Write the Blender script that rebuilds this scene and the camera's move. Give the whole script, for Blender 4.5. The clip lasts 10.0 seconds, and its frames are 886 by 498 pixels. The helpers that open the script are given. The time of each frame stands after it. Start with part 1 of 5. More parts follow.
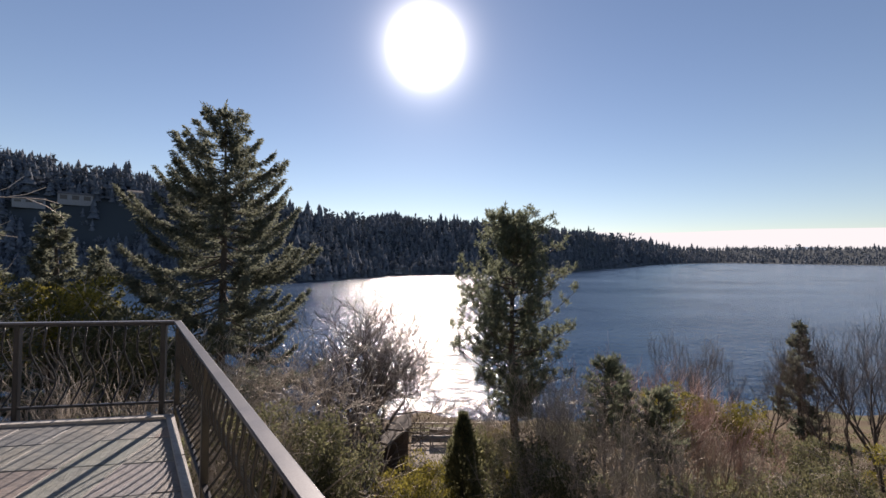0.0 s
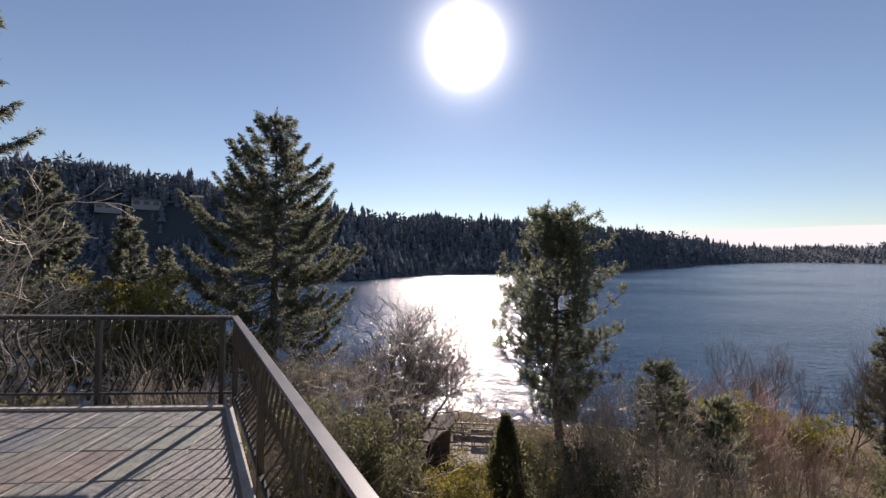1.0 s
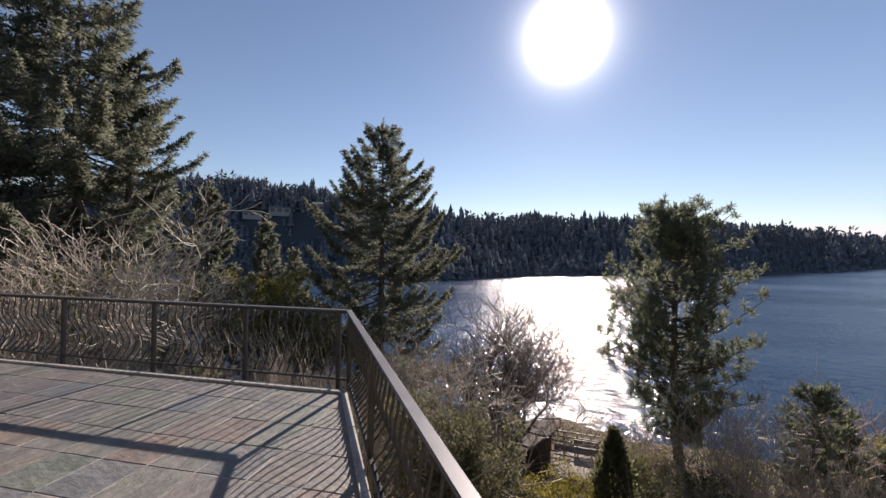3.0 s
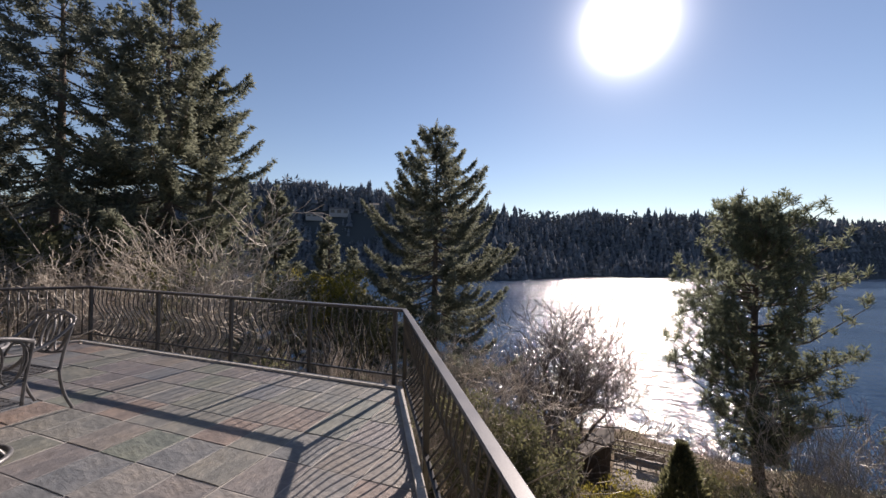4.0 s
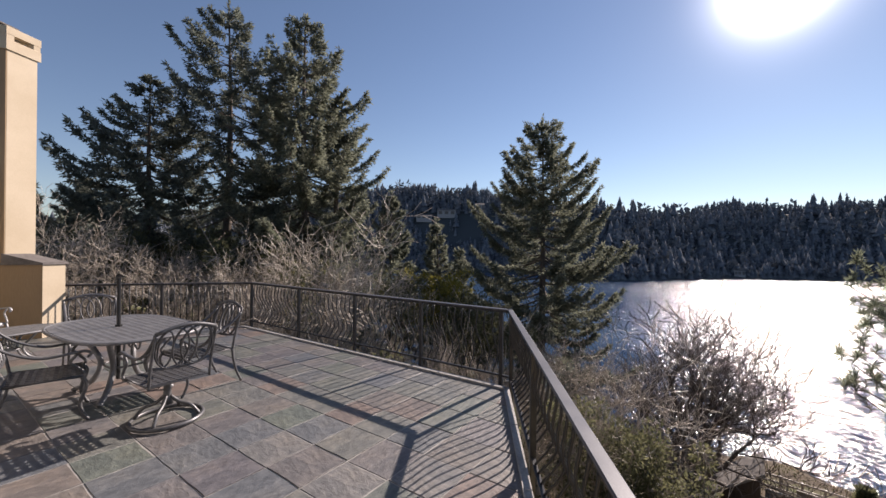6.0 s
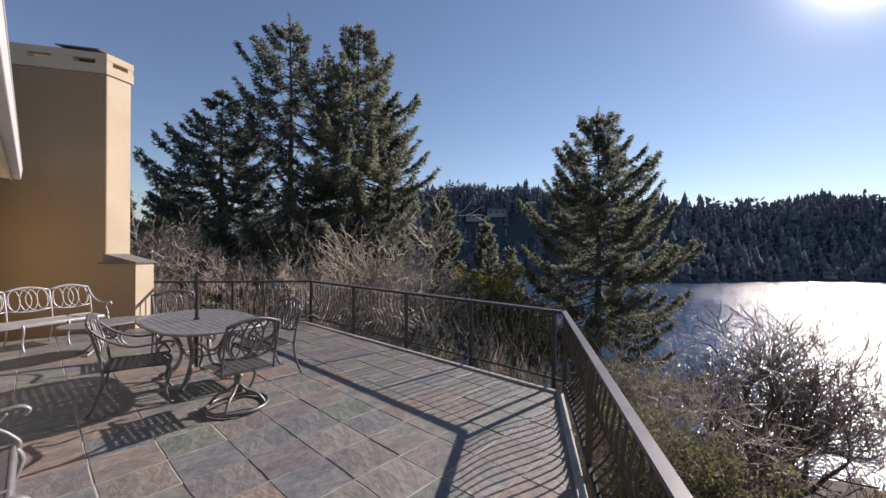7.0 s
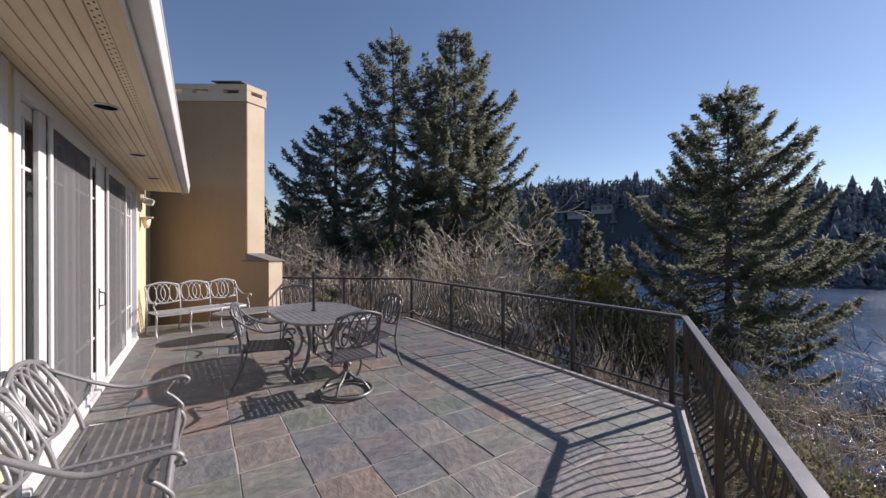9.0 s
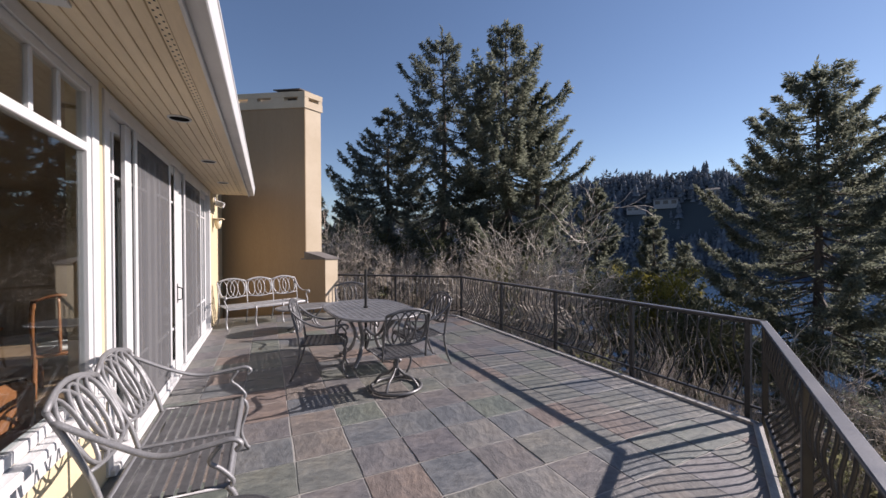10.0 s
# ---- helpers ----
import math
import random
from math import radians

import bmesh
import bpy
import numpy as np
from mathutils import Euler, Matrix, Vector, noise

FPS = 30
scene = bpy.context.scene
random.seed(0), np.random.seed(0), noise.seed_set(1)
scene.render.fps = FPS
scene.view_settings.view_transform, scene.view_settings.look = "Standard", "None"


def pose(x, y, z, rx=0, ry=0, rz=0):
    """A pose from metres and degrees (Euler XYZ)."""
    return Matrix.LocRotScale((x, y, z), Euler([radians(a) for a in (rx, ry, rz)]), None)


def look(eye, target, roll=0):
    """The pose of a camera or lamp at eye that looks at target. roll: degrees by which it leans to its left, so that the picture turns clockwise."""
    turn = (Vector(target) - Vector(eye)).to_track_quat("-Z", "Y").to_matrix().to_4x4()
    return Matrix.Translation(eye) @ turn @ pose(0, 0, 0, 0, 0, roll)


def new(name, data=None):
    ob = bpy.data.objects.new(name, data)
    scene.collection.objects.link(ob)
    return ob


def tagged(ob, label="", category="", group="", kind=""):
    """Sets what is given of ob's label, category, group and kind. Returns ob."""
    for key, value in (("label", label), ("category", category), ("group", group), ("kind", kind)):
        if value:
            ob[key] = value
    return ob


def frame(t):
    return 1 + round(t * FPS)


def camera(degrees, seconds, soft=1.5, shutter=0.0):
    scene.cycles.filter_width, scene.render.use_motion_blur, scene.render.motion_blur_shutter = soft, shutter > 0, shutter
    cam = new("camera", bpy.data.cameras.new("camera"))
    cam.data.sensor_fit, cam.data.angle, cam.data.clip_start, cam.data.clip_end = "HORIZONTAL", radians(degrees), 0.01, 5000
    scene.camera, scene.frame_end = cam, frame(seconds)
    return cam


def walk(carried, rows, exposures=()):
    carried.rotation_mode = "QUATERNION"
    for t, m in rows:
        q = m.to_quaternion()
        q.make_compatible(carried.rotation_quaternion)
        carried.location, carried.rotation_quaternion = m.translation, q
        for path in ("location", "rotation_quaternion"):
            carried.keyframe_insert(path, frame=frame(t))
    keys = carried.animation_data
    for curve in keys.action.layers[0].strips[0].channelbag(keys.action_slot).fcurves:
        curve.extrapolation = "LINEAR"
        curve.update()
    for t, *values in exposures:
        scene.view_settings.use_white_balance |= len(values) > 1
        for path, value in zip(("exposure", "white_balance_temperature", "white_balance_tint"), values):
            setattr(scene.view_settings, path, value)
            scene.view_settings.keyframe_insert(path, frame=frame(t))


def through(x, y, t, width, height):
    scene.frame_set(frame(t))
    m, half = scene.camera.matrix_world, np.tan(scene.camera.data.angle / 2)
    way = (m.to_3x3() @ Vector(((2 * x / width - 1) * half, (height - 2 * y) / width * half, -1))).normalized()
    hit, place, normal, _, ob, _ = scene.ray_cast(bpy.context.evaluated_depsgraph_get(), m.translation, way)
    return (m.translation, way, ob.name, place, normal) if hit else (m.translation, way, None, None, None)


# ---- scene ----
cam = camera(98.9, 10.0)

PATH = [
    (0, (-0.27, 0.076, 1.621), (0.064, 2.047, 1.653), 0.9),
    (0.5, (-0.285, 0.102, 1.614), (-0.047, 2.087, 1.644), 0.8),
    (1, (-0.306, 0.128, 1.608), (-0.183, 2.124, 1.635), 0.8),
    (1.5, (-0.308, 0.147, 1.609), (-0.315, 2.147, 1.634), 1.0),
    (2, (-0.314, 0.148, 1.607), (-0.453, 2.143, 1.629), 1.0),
    (2.5, (-0.317, 0.152, 1.601), (-0.583, 2.134, 1.623), 0.9),
    (4, (-0.337, 0.143, 1.613), (-0.994, 2.032, 1.627), 1.0),
    (4.5, (-0.339, 0.129, 1.62), (-1.145, 1.96, 1.631), 1.0),
    (5, (-0.331, 0.122, 1.628), (-1.251, 1.898, 1.636), 0.8),
    (5.5, (-0.319, 0.122, 1.625), (-1.351, 1.835, 1.631), 0.6),
    (6, (-0.306, 0.103, 1.634), (-1.456, 1.74, 1.637), 0.5),
    (7.5, (-0.324, 0.122, 1.623), (-1.766, 1.507, 1.624), 0.2),
    (8, (-0.338, 0.142, 1.609), (-1.861, 1.439, 1.614), 0.1),
    (8.5, (-0.344, 0.16, 1.607), (-1.944, 1.359, 1.61), -0.0),
    (9, (-0.349, 0.178, 1.602), (-2.033, 1.257, 1.599), -0.1),
    (9.5, (-0.361, 0.204, 1.595), (-2.117, 1.162, 1.589), -0.2),
    (10, (-0.373, 0.226, 1.608), (-2.186, 1.07, 1.594), -0.3),
]
walk(cam, [(t, look(e, a, r)) for t, e, a, r in PATH], [(0, 1.03, 7000, 20), (5, 1.11, 6900, 20), (10, 1.10, 6400, 20)])

# ---- world, sun, exposure ----
SUN_AZ, SUN_EL = radians(6.4), radians(28.8)
SUN = Vector((math.sin(SUN_AZ) * math.cos(SUN_EL), math.cos(SUN_AZ) * math.cos(SUN_EL), math.sin(SUN_EL)))
WATER_Z = -16.0
scene.view_settings.exposure = 0.0

world = bpy.data.worlds.new("sky")
scene.world = world
world.use_nodes = True
wt = world.node_tree
wt.nodes.clear()
sky = wt.nodes.new("ShaderNodeTexSky")
sky.sky_type, sky.sun_disc = "NISHITA", False
sky.sun_elevation, sky.sun_rotation = SUN_EL, SUN_AZ
sky.altitude, sky.air_density, sky.dust_density, sky.ozone_density = 20, 1.0, 0.05, 2.4
w_bg = wt.nodes.new("ShaderNodeBackground")
w_bg.inputs["Strength"].default_value = 0.053
wt.links.new(sky.outputs[0], w_bg.inputs["Color"])
# lens bloom and bright aureole close round the sun, painted into the sky
w_geo = wt.nodes.new("ShaderNodeTexCoord")
w_dot = wt.nodes.new("ShaderNodeVectorMath")
w_dot.operation = "DOT_PRODUCT"
w_dot.inputs[1].default_value = SUN
w_norm = wt.nodes.new("ShaderNodeVectorMath")
w_norm.operation = "NORMALIZE"
wt.links.new(w_geo.outputs["Generated"], w_norm.inputs[0])
wt.links.new(w_norm.outputs[0], w_dot.inputs[0])


def sun_lobe(power, gain, most=1000.0):
    """A glow falling off with the angle from the sun, held to a greatest value."""
    pw, mu, mn = (wt.nodes.new("ShaderNodeMath") for _ in range(3))
    pw.operation, mu.operation, mn.operation = "POWER", "MULTIPLY", "MINIMUM"
    pw.use_clamp = True
    pw.inputs[1].default_value, mu.inputs[1].default_value, mn.inputs[1].default_value = power, gain, most
    wt.links.new(w_dot.outputs["Value"], pw.inputs[0])
    wt.links.new(pw.outputs[0], mu.inputs[0])
    wt.links.new(mu.outputs[0], mn.inputs[0])
    return mn.outputs[0]


w_sum = None
for lobe in (sun_lobe(1700, 110.0, 2.2), sun_lobe(330, 1.2), sun_lobe(60, 0.03)):
    if w_sum is None:
        w_sum = lobe
        continue
    w_plus = wt.nodes.new("ShaderNodeMath")
    w_plus.operation = "ADD"
    wt.links.new(w_sum, w_plus.inputs[0])
    wt.links.new(lobe, w_plus.inputs[1])
    w_sum = w_plus.outputs[0]
w_bg2 = wt.nodes.new("ShaderNodeBackground")
wt.links.new(w_sum, w_bg2.inputs["Strength"])
w_add = wt.nodes.new("ShaderNodeAddShader")
w_out = wt.nodes.new("ShaderNodeOutputWorld")
wt.links.new(w_bg.outputs[0], w_add.inputs[0])
wt.links.new(w_bg2.outputs[0], w_add.inputs[1])
wt.links.new(w_add.outputs[0], w_out.inputs["Surface"])

sun_data = bpy.data.lights.new("sun", "SUN")
sun_data.energy, sun_data.angle, sun_data.color = 3.9, radians(0.53), (1.0, 0.93, 0.84)
sun = new("sun", sun_data)
sun.matrix_world = look(SUN * 50, (0, 0, 0))


# ---- materials ----
def material(name, rough=0.6, metal=0.0, spec=0.5):
    m = bpy.data.materials.new(name)
    m.use_nodes = True
    nt = m.node_tree
    b = nt.nodes["Principled BSDF"]
    b.inputs["Roughness"].default_value, b.inputs["Metallic"].default_value = rough, metal
    b.inputs["Specular IOR Level"].default_value = spec
    return m, nt, b


def noise_node(nt, scale, detail=4.0, rough=0.6, stretch=None, coord="Object"):
    tc = nt.nodes.new("ShaderNodeTexCoord")
    n = nt.nodes.new("ShaderNodeTexNoise")
    n.inputs["Scale"].default_value, n.inputs["Detail"].default_value, n.inputs["Roughness"].default_value = scale, detail, rough
    if stretch:
        mp = nt.nodes.new("ShaderNodeMapping")
        mp.inputs["Scale"].default_value = stretch
        nt.links.new(tc.outputs[coord], mp.inputs["Vector"])
        nt.links.new(mp.outputs[0], n.inputs["Vector"])
    else:
        nt.links.new(tc.outputs[coord], n.inputs["Vector"])
    return n


def ramp_node(nt, src, stops, interp="LINEAR"):
    r = nt.nodes.new("ShaderNodeValToRGB")
    r.color_ramp.interpolation = interp
    while len(r.color_ramp.elements) < len(stops):
        r.color_ramp.elements.new(0.5)
    for e, (p, c) in zip(r.color_ramp.elements, stops):
        e.position, e.color = p, (*c, 1)
    nt.links.new(src, r.inputs[0])
    return r


def mix_node(nt, fac, a, b, mode="MIX"):
    m = nt.nodes.new("ShaderNodeMix")
    m.data_type, m.blend_type = "RGBA", mode
    for src, sock in ((fac, 0), (a, 6), (b, 7)):
        if hasattr(src, "links"):
            nt.links.new(src, m.inputs[sock])
        else:
            m.inputs[sock].default_value = src if sock == 0 else (*src, 1)
    return m.outputs[2]


def bump_node(nt, b, src, strength=0.3, dist=0.01):
    n = nt.nodes.new("ShaderNodeBump")
    n.inputs["Strength"].default_value, n.inputs["Distance"].default_value = strength, dist
    nt.links.new(src, n.inputs["Height"])
    nt.links.new(n.outputs[0], b.inputs["Normal"])
    return n


def two_tone(name, dark, light, rough=0.6, metal=0.0, scale=3.0, fine=40.0, bump=0.2, dist=0.004, spread=0.0, stretch=None, spec=0.5, grain=0.2):
    """A surface with wide stains, a fine grain and some relief; spread varies it from object to object."""
    m, nt, b = material(name, rough, metal, spec)
    n1, n2 = noise_node(nt, scale, 5, 0.65, stretch), noise_node(nt, fine, 3, 0.6, stretch)
    mid = tuple((x + y) / 2 for x, y in zip(dark, light))
    r1 = ramp_node(nt, n1.outputs["Fac"], [(0.3, dark), (0.5, mid), (0.72, light)])
    r2 = ramp_node(nt, n2.outputs["Fac"], [(0.3, (1 - grain,) * 3), (0.7, (1 + grain * 0.5,) * 3)])
    col = mix_node(nt, 1.0, r1.outputs[0], r2.outputs[0], "MULTIPLY")
    if spread:
        oi = nt.nodes.new("ShaderNodeObjectInfo")
        geo = nt.nodes.new("ShaderNodeNewGeometry")
        ad = nt.nodes.new("ShaderNodeMath")
        ad.operation = "ADD"
        nt.links.new(oi.outputs["Random"], ad.inputs[0])
        nt.links.new(geo.outputs["Random Per Island"], ad.inputs[1])
        fr = nt.nodes.new("ShaderNodeMath")
        fr.operation = "FRACT"
        nt.links.new(ad.outputs[0], fr.inputs[0])
        r3 = ramp_node(nt, fr.outputs[0], [(0, (1 - spread,) * 3), (1, (1 + spread,) * 3)])
        col = mix_node(nt, 1.0, col, r3.outputs[0], "MULTIPLY")
    nt.links.new(col, b.inputs["Base Color"])
    rr = ramp_node(nt, n1.outputs["Fac"], [(0.3, (min(1, rough + 0.1),) * 3), (0.7, (max(0.03, rough - 0.1),) * 3)])
    nt.links.new(rr.outputs[0], b.inputs["Roughness"])
    bump_node(nt, b, n2.outputs["Fac"], bump, dist)
    return m


def leafy(name, dark, light, rough=0.55, through=0.25, spec=0.15):
    """Foliage: every clump its own shade, with some light coming through."""
    m, nt, b = material(name, rough, 0.0, spec)
    geo = nt.nodes.new("ShaderNodeNewGeometry")
    n = noise_node(nt, 0.6, 3)
    mid = tuple((x + y) / 2 for x, y in zip(dark, light))
    r = ramp_node(nt, geo.outputs["Random Per Island"], [(0.0, dark), (0.6, mid), (1.0, light)])
    r2 = ramp_node(nt, n.outputs["Fac"], [(0.3, (0.75, 0.75, 0.75)), (0.7, (1.2, 1.2, 1.2))])
    col = mix_node(nt, 1.0, r.outputs[0], r2.outputs[0], "MULTIPLY")
    nt.links.new(col, b.inputs["Base Color"])
    tr = nt.nodes.new("ShaderNodeBsdfTranslucent")
    nt.links.new(col, tr.inputs["Color"])
    mx = nt.nodes.new("ShaderNodeMixShader")
    mx.inputs[0].default_value = through
    nt.links.new(b.outputs[0], mx.inputs[1])
    nt.links.new(tr.outputs[0], mx.inputs[2])
    nt.links.new(mx.outputs[0], nt.nodes["Material Output"].inputs["Surface"])
    return m


def make_slate():
    m, nt, b = material("slate", 0.5)
    oi = nt.nodes.new("ShaderNodeObjectInfo")
    base = ramp_node(nt, oi.outputs["Random"], [(0.0, (0.128, 0.138, 0.152)), (0.2, (0.165, 0.164, 0.150)), (0.38, (0.130, 0.148, 0.130)),
                     (0.55, (0.182, 0.176, 0.168)), (0.70, (0.140, 0.132, 0.140)), (0.84, (0.168, 0.156, 0.144)), (0.97, (0.194, 0.153, 0.134))])
    n1, n2, n3 = noise_node(nt, 2.3, 6, 0.7), noise_node(nt, 9, 8, 0.7, (1, 2.2, 1)), noise_node(nt, 70, 4)
    blot = ramp_node(nt, n1.outputs["Fac"], [(0.32, (0.68, 0.72, 0.76)), (0.52, (1, 1, 1)), (0.64, (1.12, 1.08, 1.02)), (0.76, (1.45, 1.15, 0.92))])
    vein = ramp_node(nt, n2.outputs["Fac"], [(0.34, (0.62, 0.62, 0.63)), (0.52, (1.0, 1.0, 1.0)), (0.72, (1.42, 1.38, 1.33))])
    c = mix_node(nt, 1.0, base.outputs[0], blot.outputs[0], "MULTIPLY")
    c = mix_node(nt, 1.0, c, vein.outputs[0], "MULTIPLY")
    nt.links.new(c, b.inputs["Base Color"])
    rr = ramp_node(nt, n2.outputs["Fac"], [(0.3, (0.42, 0.42, 0.42)), (0.7, (0.62, 0.62, 0.62))])
    nt.links.new(rr.outputs[0], b.inputs["Roughness"])
    ad = nt.nodes.new("ShaderNodeMath")
    ad.operation = "MULTIPLY_ADD"
    ad.inputs[1].default_value = 0.12
    nt.links.new(n3.outputs["Fac"], ad.inputs[0])
    nt.links.new(n2.outputs["Fac"], ad.inputs[2])
    bump_node(nt, b, ad.outputs[0], 0.75, 0.016)
    return m


def make_water():
    m, nt, b = material("lake_water", 0.12, 0.0, 0.5)
    b.inputs["IOR"].default_value = 1.33
    n0 = noise_node(nt, 0.02, 4, 0.6, (0.35, 1.0, 1))
    r = ramp_node(nt, n0.outputs["Fac"], [(0.38, (0.014, 0.040, 0.088)), (0.62, (0.045, 0.085, 0.150))])
    nt.links.new(r.outputs[0], b.inputs["Base Color"])
    rr = ramp_node(nt, n0.outputs["Fac"], [(0.35, (0.11, 0.11, 0.11)), (0.62, (0.17, 0.17, 0.17))])
    nt.links.new(rr.outputs[0], b.inputs["Roughness"])
    n1, n2 = noise_node(nt, 0.42, 5, 0.6, (0.55, 1.0, 1)), noise_node(nt, 0.085, 3, 0.5, (0.4, 1, 1))
    b1 = bump_node(nt, b, n1.outputs["Fac"], 1.0, 0.95)
    b2 = nt.nodes.new("ShaderNodeBump")
    b2.inputs["Strength"].default_value, b2.inputs["Distance"].default_value = 0.6, 0.8
    nt.links.new(n2.outputs["Fac"], b2.inputs["Height"])
    nt.links.new(b2.outputs[0], b1.inputs["Normal"])
    return m


def make_ground():
    m, nt, b = material("hillside_soil", 0.95, 0, 0.2)
    n1, n2 = noise_node(nt, 0.16, 5, 0.6), noise_node(nt, 3.5, 6, 0.7)
    r1 = ramp_node(nt, n1.outputs["Fac"], [(0.35, (0.085, 0.060, 0.040)), (0.5, (0.11, 0.085, 0.055)), (0.6, (0.10, 0.105, 0.045)), (0.75, (0.13, 0.13, 0.05))])
    r2 = ramp_node(nt, n2.outputs["Fac"], [(0.3, (0.5, 0.5, 0.5)), (0.7, (1.35, 1.35, 1.35))])
    near = mix_node(nt, 1.0, r1.outputs[0], r2.outputs[0], "MULTIPLY")
    # ground under the woods beyond the lake turns darker and bluer
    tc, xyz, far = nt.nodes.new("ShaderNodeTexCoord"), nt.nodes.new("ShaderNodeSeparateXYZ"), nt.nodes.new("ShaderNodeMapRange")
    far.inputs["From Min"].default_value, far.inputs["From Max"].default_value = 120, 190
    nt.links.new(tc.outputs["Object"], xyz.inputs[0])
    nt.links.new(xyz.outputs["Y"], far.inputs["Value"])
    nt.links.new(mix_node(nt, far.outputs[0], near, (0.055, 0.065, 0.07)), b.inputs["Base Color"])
    bump_node(nt, b, n2.outputs["Fac"], 0.8, 0.15)
    return m


def make_glass(name, tint=(0.9, 0.95, 0.95)):
    m, nt, b = material(name, 0.02)
    nt.nodes.remove(b)
    gl, tr = nt.nodes.new("ShaderNodeBsdfGlossy"), nt.nodes.new("ShaderNodeBsdfTransparent")
    gl.inputs["Roughness"].default_value = 0.015
    tr.inputs["Color"].default_value = (*tint, 1)
    lw = nt.nodes.new("ShaderNodeLayerWeight")
    lw.inputs["Blend"].default_value = 0.5
    fr = nt.nodes.new("ShaderNodeMath")
    fr.operation = "POWER"
    fr.inputs[1].default_value = 5.0
    nt.links.new(lw.outputs["Facing"], fr.inputs[0])
    mp = nt.nodes.new("ShaderNodeMath")
    mp.operation = "MULTIPLY_ADD"
    mp.inputs[1].default_value, mp.inputs[2].default_value = 0.96, 0.04
    mp.use_clamp = True
    nt.links.new(fr.outputs[0], mp.inputs[0])
    mx = nt.nodes.new("ShaderNodeMixShader")
    nt.links.new(mp.outputs[0], mx.inputs[0])
    nt.links.new(tr.outputs[0], mx.inputs[1])
    nt.links.new(gl.outputs[0], mx.inputs[2])
    nt.links.new(mx.outputs[0], nt.nodes["Material Output"].inputs["Surface"])
    return m


def make_screen():
    m, nt, b = material("insect_screen", 0.8)
    b.inputs["Base Color"].default_value = (0.12, 0.12, 0.125, 1)
    tr = nt.nodes.new("ShaderNodeBsdfTransparent")
    mx = nt.nodes.new("ShaderNodeMixShader")
    mx.inputs[0].default_value = 0.5
    nt.links.new(tr.outputs[0], mx.inputs[1])
    nt.links.new(b.outputs[0], mx.inputs[2])
    nt.links.new(mx.outputs[0], nt.nodes["Material Output"].inputs["Surface"])
    return m


def plain_glow(name, colour, strength):
    m, nt, b = material(name, 1.0)
    nt.nodes.remove(b)
    e = nt.nodes.new("ShaderNodeEmission")
    e.inputs["Color"].default_value, e.inputs["Strength"].default_value = (*colour, 1), strength
    nt.links.new(e.outputs[0], nt.nodes["Material Output"].inputs["Surface"])
    return m


SLATE, WATER, SOIL = make_slate(), make_water(), make_ground()
GLASS, SCREEN = make_glass("window_glass"), make_screen()
GROUT = two_tone("grout", (0.26, 0.25, 0.23), (0.40, 0.38, 0.35), 0.9, scale=2, fine=60)
COPING = two_tone("pale_stone", (0.30, 0.29, 0.275), (0.44, 0.425, 0.40), 0.85, scale=4, fine=50, bump=0.4)
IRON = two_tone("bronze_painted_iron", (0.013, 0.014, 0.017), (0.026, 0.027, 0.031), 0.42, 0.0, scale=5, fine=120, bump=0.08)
# sky reflection on the dark bronze cap is painted as this lighter grey
CAP_IRON = two_tone("sky_lit_cap_rail", (0.100, 0.101, 0.112), (0.145, 0.144, 0.155), 0.42, 0.1, scale=3, fine=150, bump=0.06)
# bench metal, paler than the other seats: sunlight is put into its colour
ALU = two_tone("sunlit_cast_aluminium", (0.28, 0.28, 0.285), (0.41, 0.41, 0.415), 0.45, 0.3, scale=9, fine=160, bump=0.2)
ALU_DARK = two_tone("dark_cast_aluminium", (0.085, 0.085, 0.088), (0.15, 0.15, 0.155), 0.45, 0.4, scale=9, fine=160, bump=0.2)
ALU_MID = two_tone("dull_cast_aluminium", (0.165, 0.165, 0.17), (0.255, 0.255, 0.26), 0.48, 0.3, scale=9, fine=160, bump=0.2)
STUCCO = two_tone("cream_stucco", (0.50, 0.42, 0.265), (0.56, 0.475, 0.31), 0.9, scale=1.2, fine=90, bump=0.3, grain=0.06)
# deepened tan: the boarded side's shade is in this colour
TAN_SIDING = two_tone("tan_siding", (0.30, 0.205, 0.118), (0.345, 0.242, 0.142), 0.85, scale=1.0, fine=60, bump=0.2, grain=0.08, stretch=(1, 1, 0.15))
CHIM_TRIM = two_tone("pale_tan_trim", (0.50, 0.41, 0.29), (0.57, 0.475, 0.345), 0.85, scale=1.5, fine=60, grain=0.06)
WHITE = two_tone("white_paint", (0.50, 0.50, 0.50), (0.57, 0.57, 0.567), 0.4, scale=2, fine=60, bump=0.03, grain=0.02)
SOFFIT = two_tone("beige_soffit_board", (0.62, 0.51, 0.35), (0.70, 0.58, 0.41), 0.7, scale=1.5, fine=40, spread=0.06, stretch=(0.2, 1, 1), grain=0.06)
MATT_BLACK = two_tone("matt_black", (0.01, 0.01, 0.01), (0.02, 0.02, 0.02), 1.0, scale=6, spec=0.0)
DARK = two_tone("dark_metal", (0.02, 0.02, 0.02), (0.05, 0.05, 0.05), 0.5, 0.5, scale=6)
BARK = two_tone("fir_bark", (0.075, 0.06, 0.05), (0.15, 0.12, 0.10), 0.95, scale=2, fine=18, bump=0.9, dist=0.03, stretch=(1, 1, 0.25))
TWIG = two_tone("bare_twig", (0.36, 0.31, 0.255), (0.56, 0.49, 0.41), 0.55, scale=1, fine=25, spread=0.3)
TWIG_DARK = two_tone("dark_bare_twig", (0.28, 0.24, 0.20), (0.46, 0.40, 0.34), 0.55, scale=1, fine=25, spread=0.3)
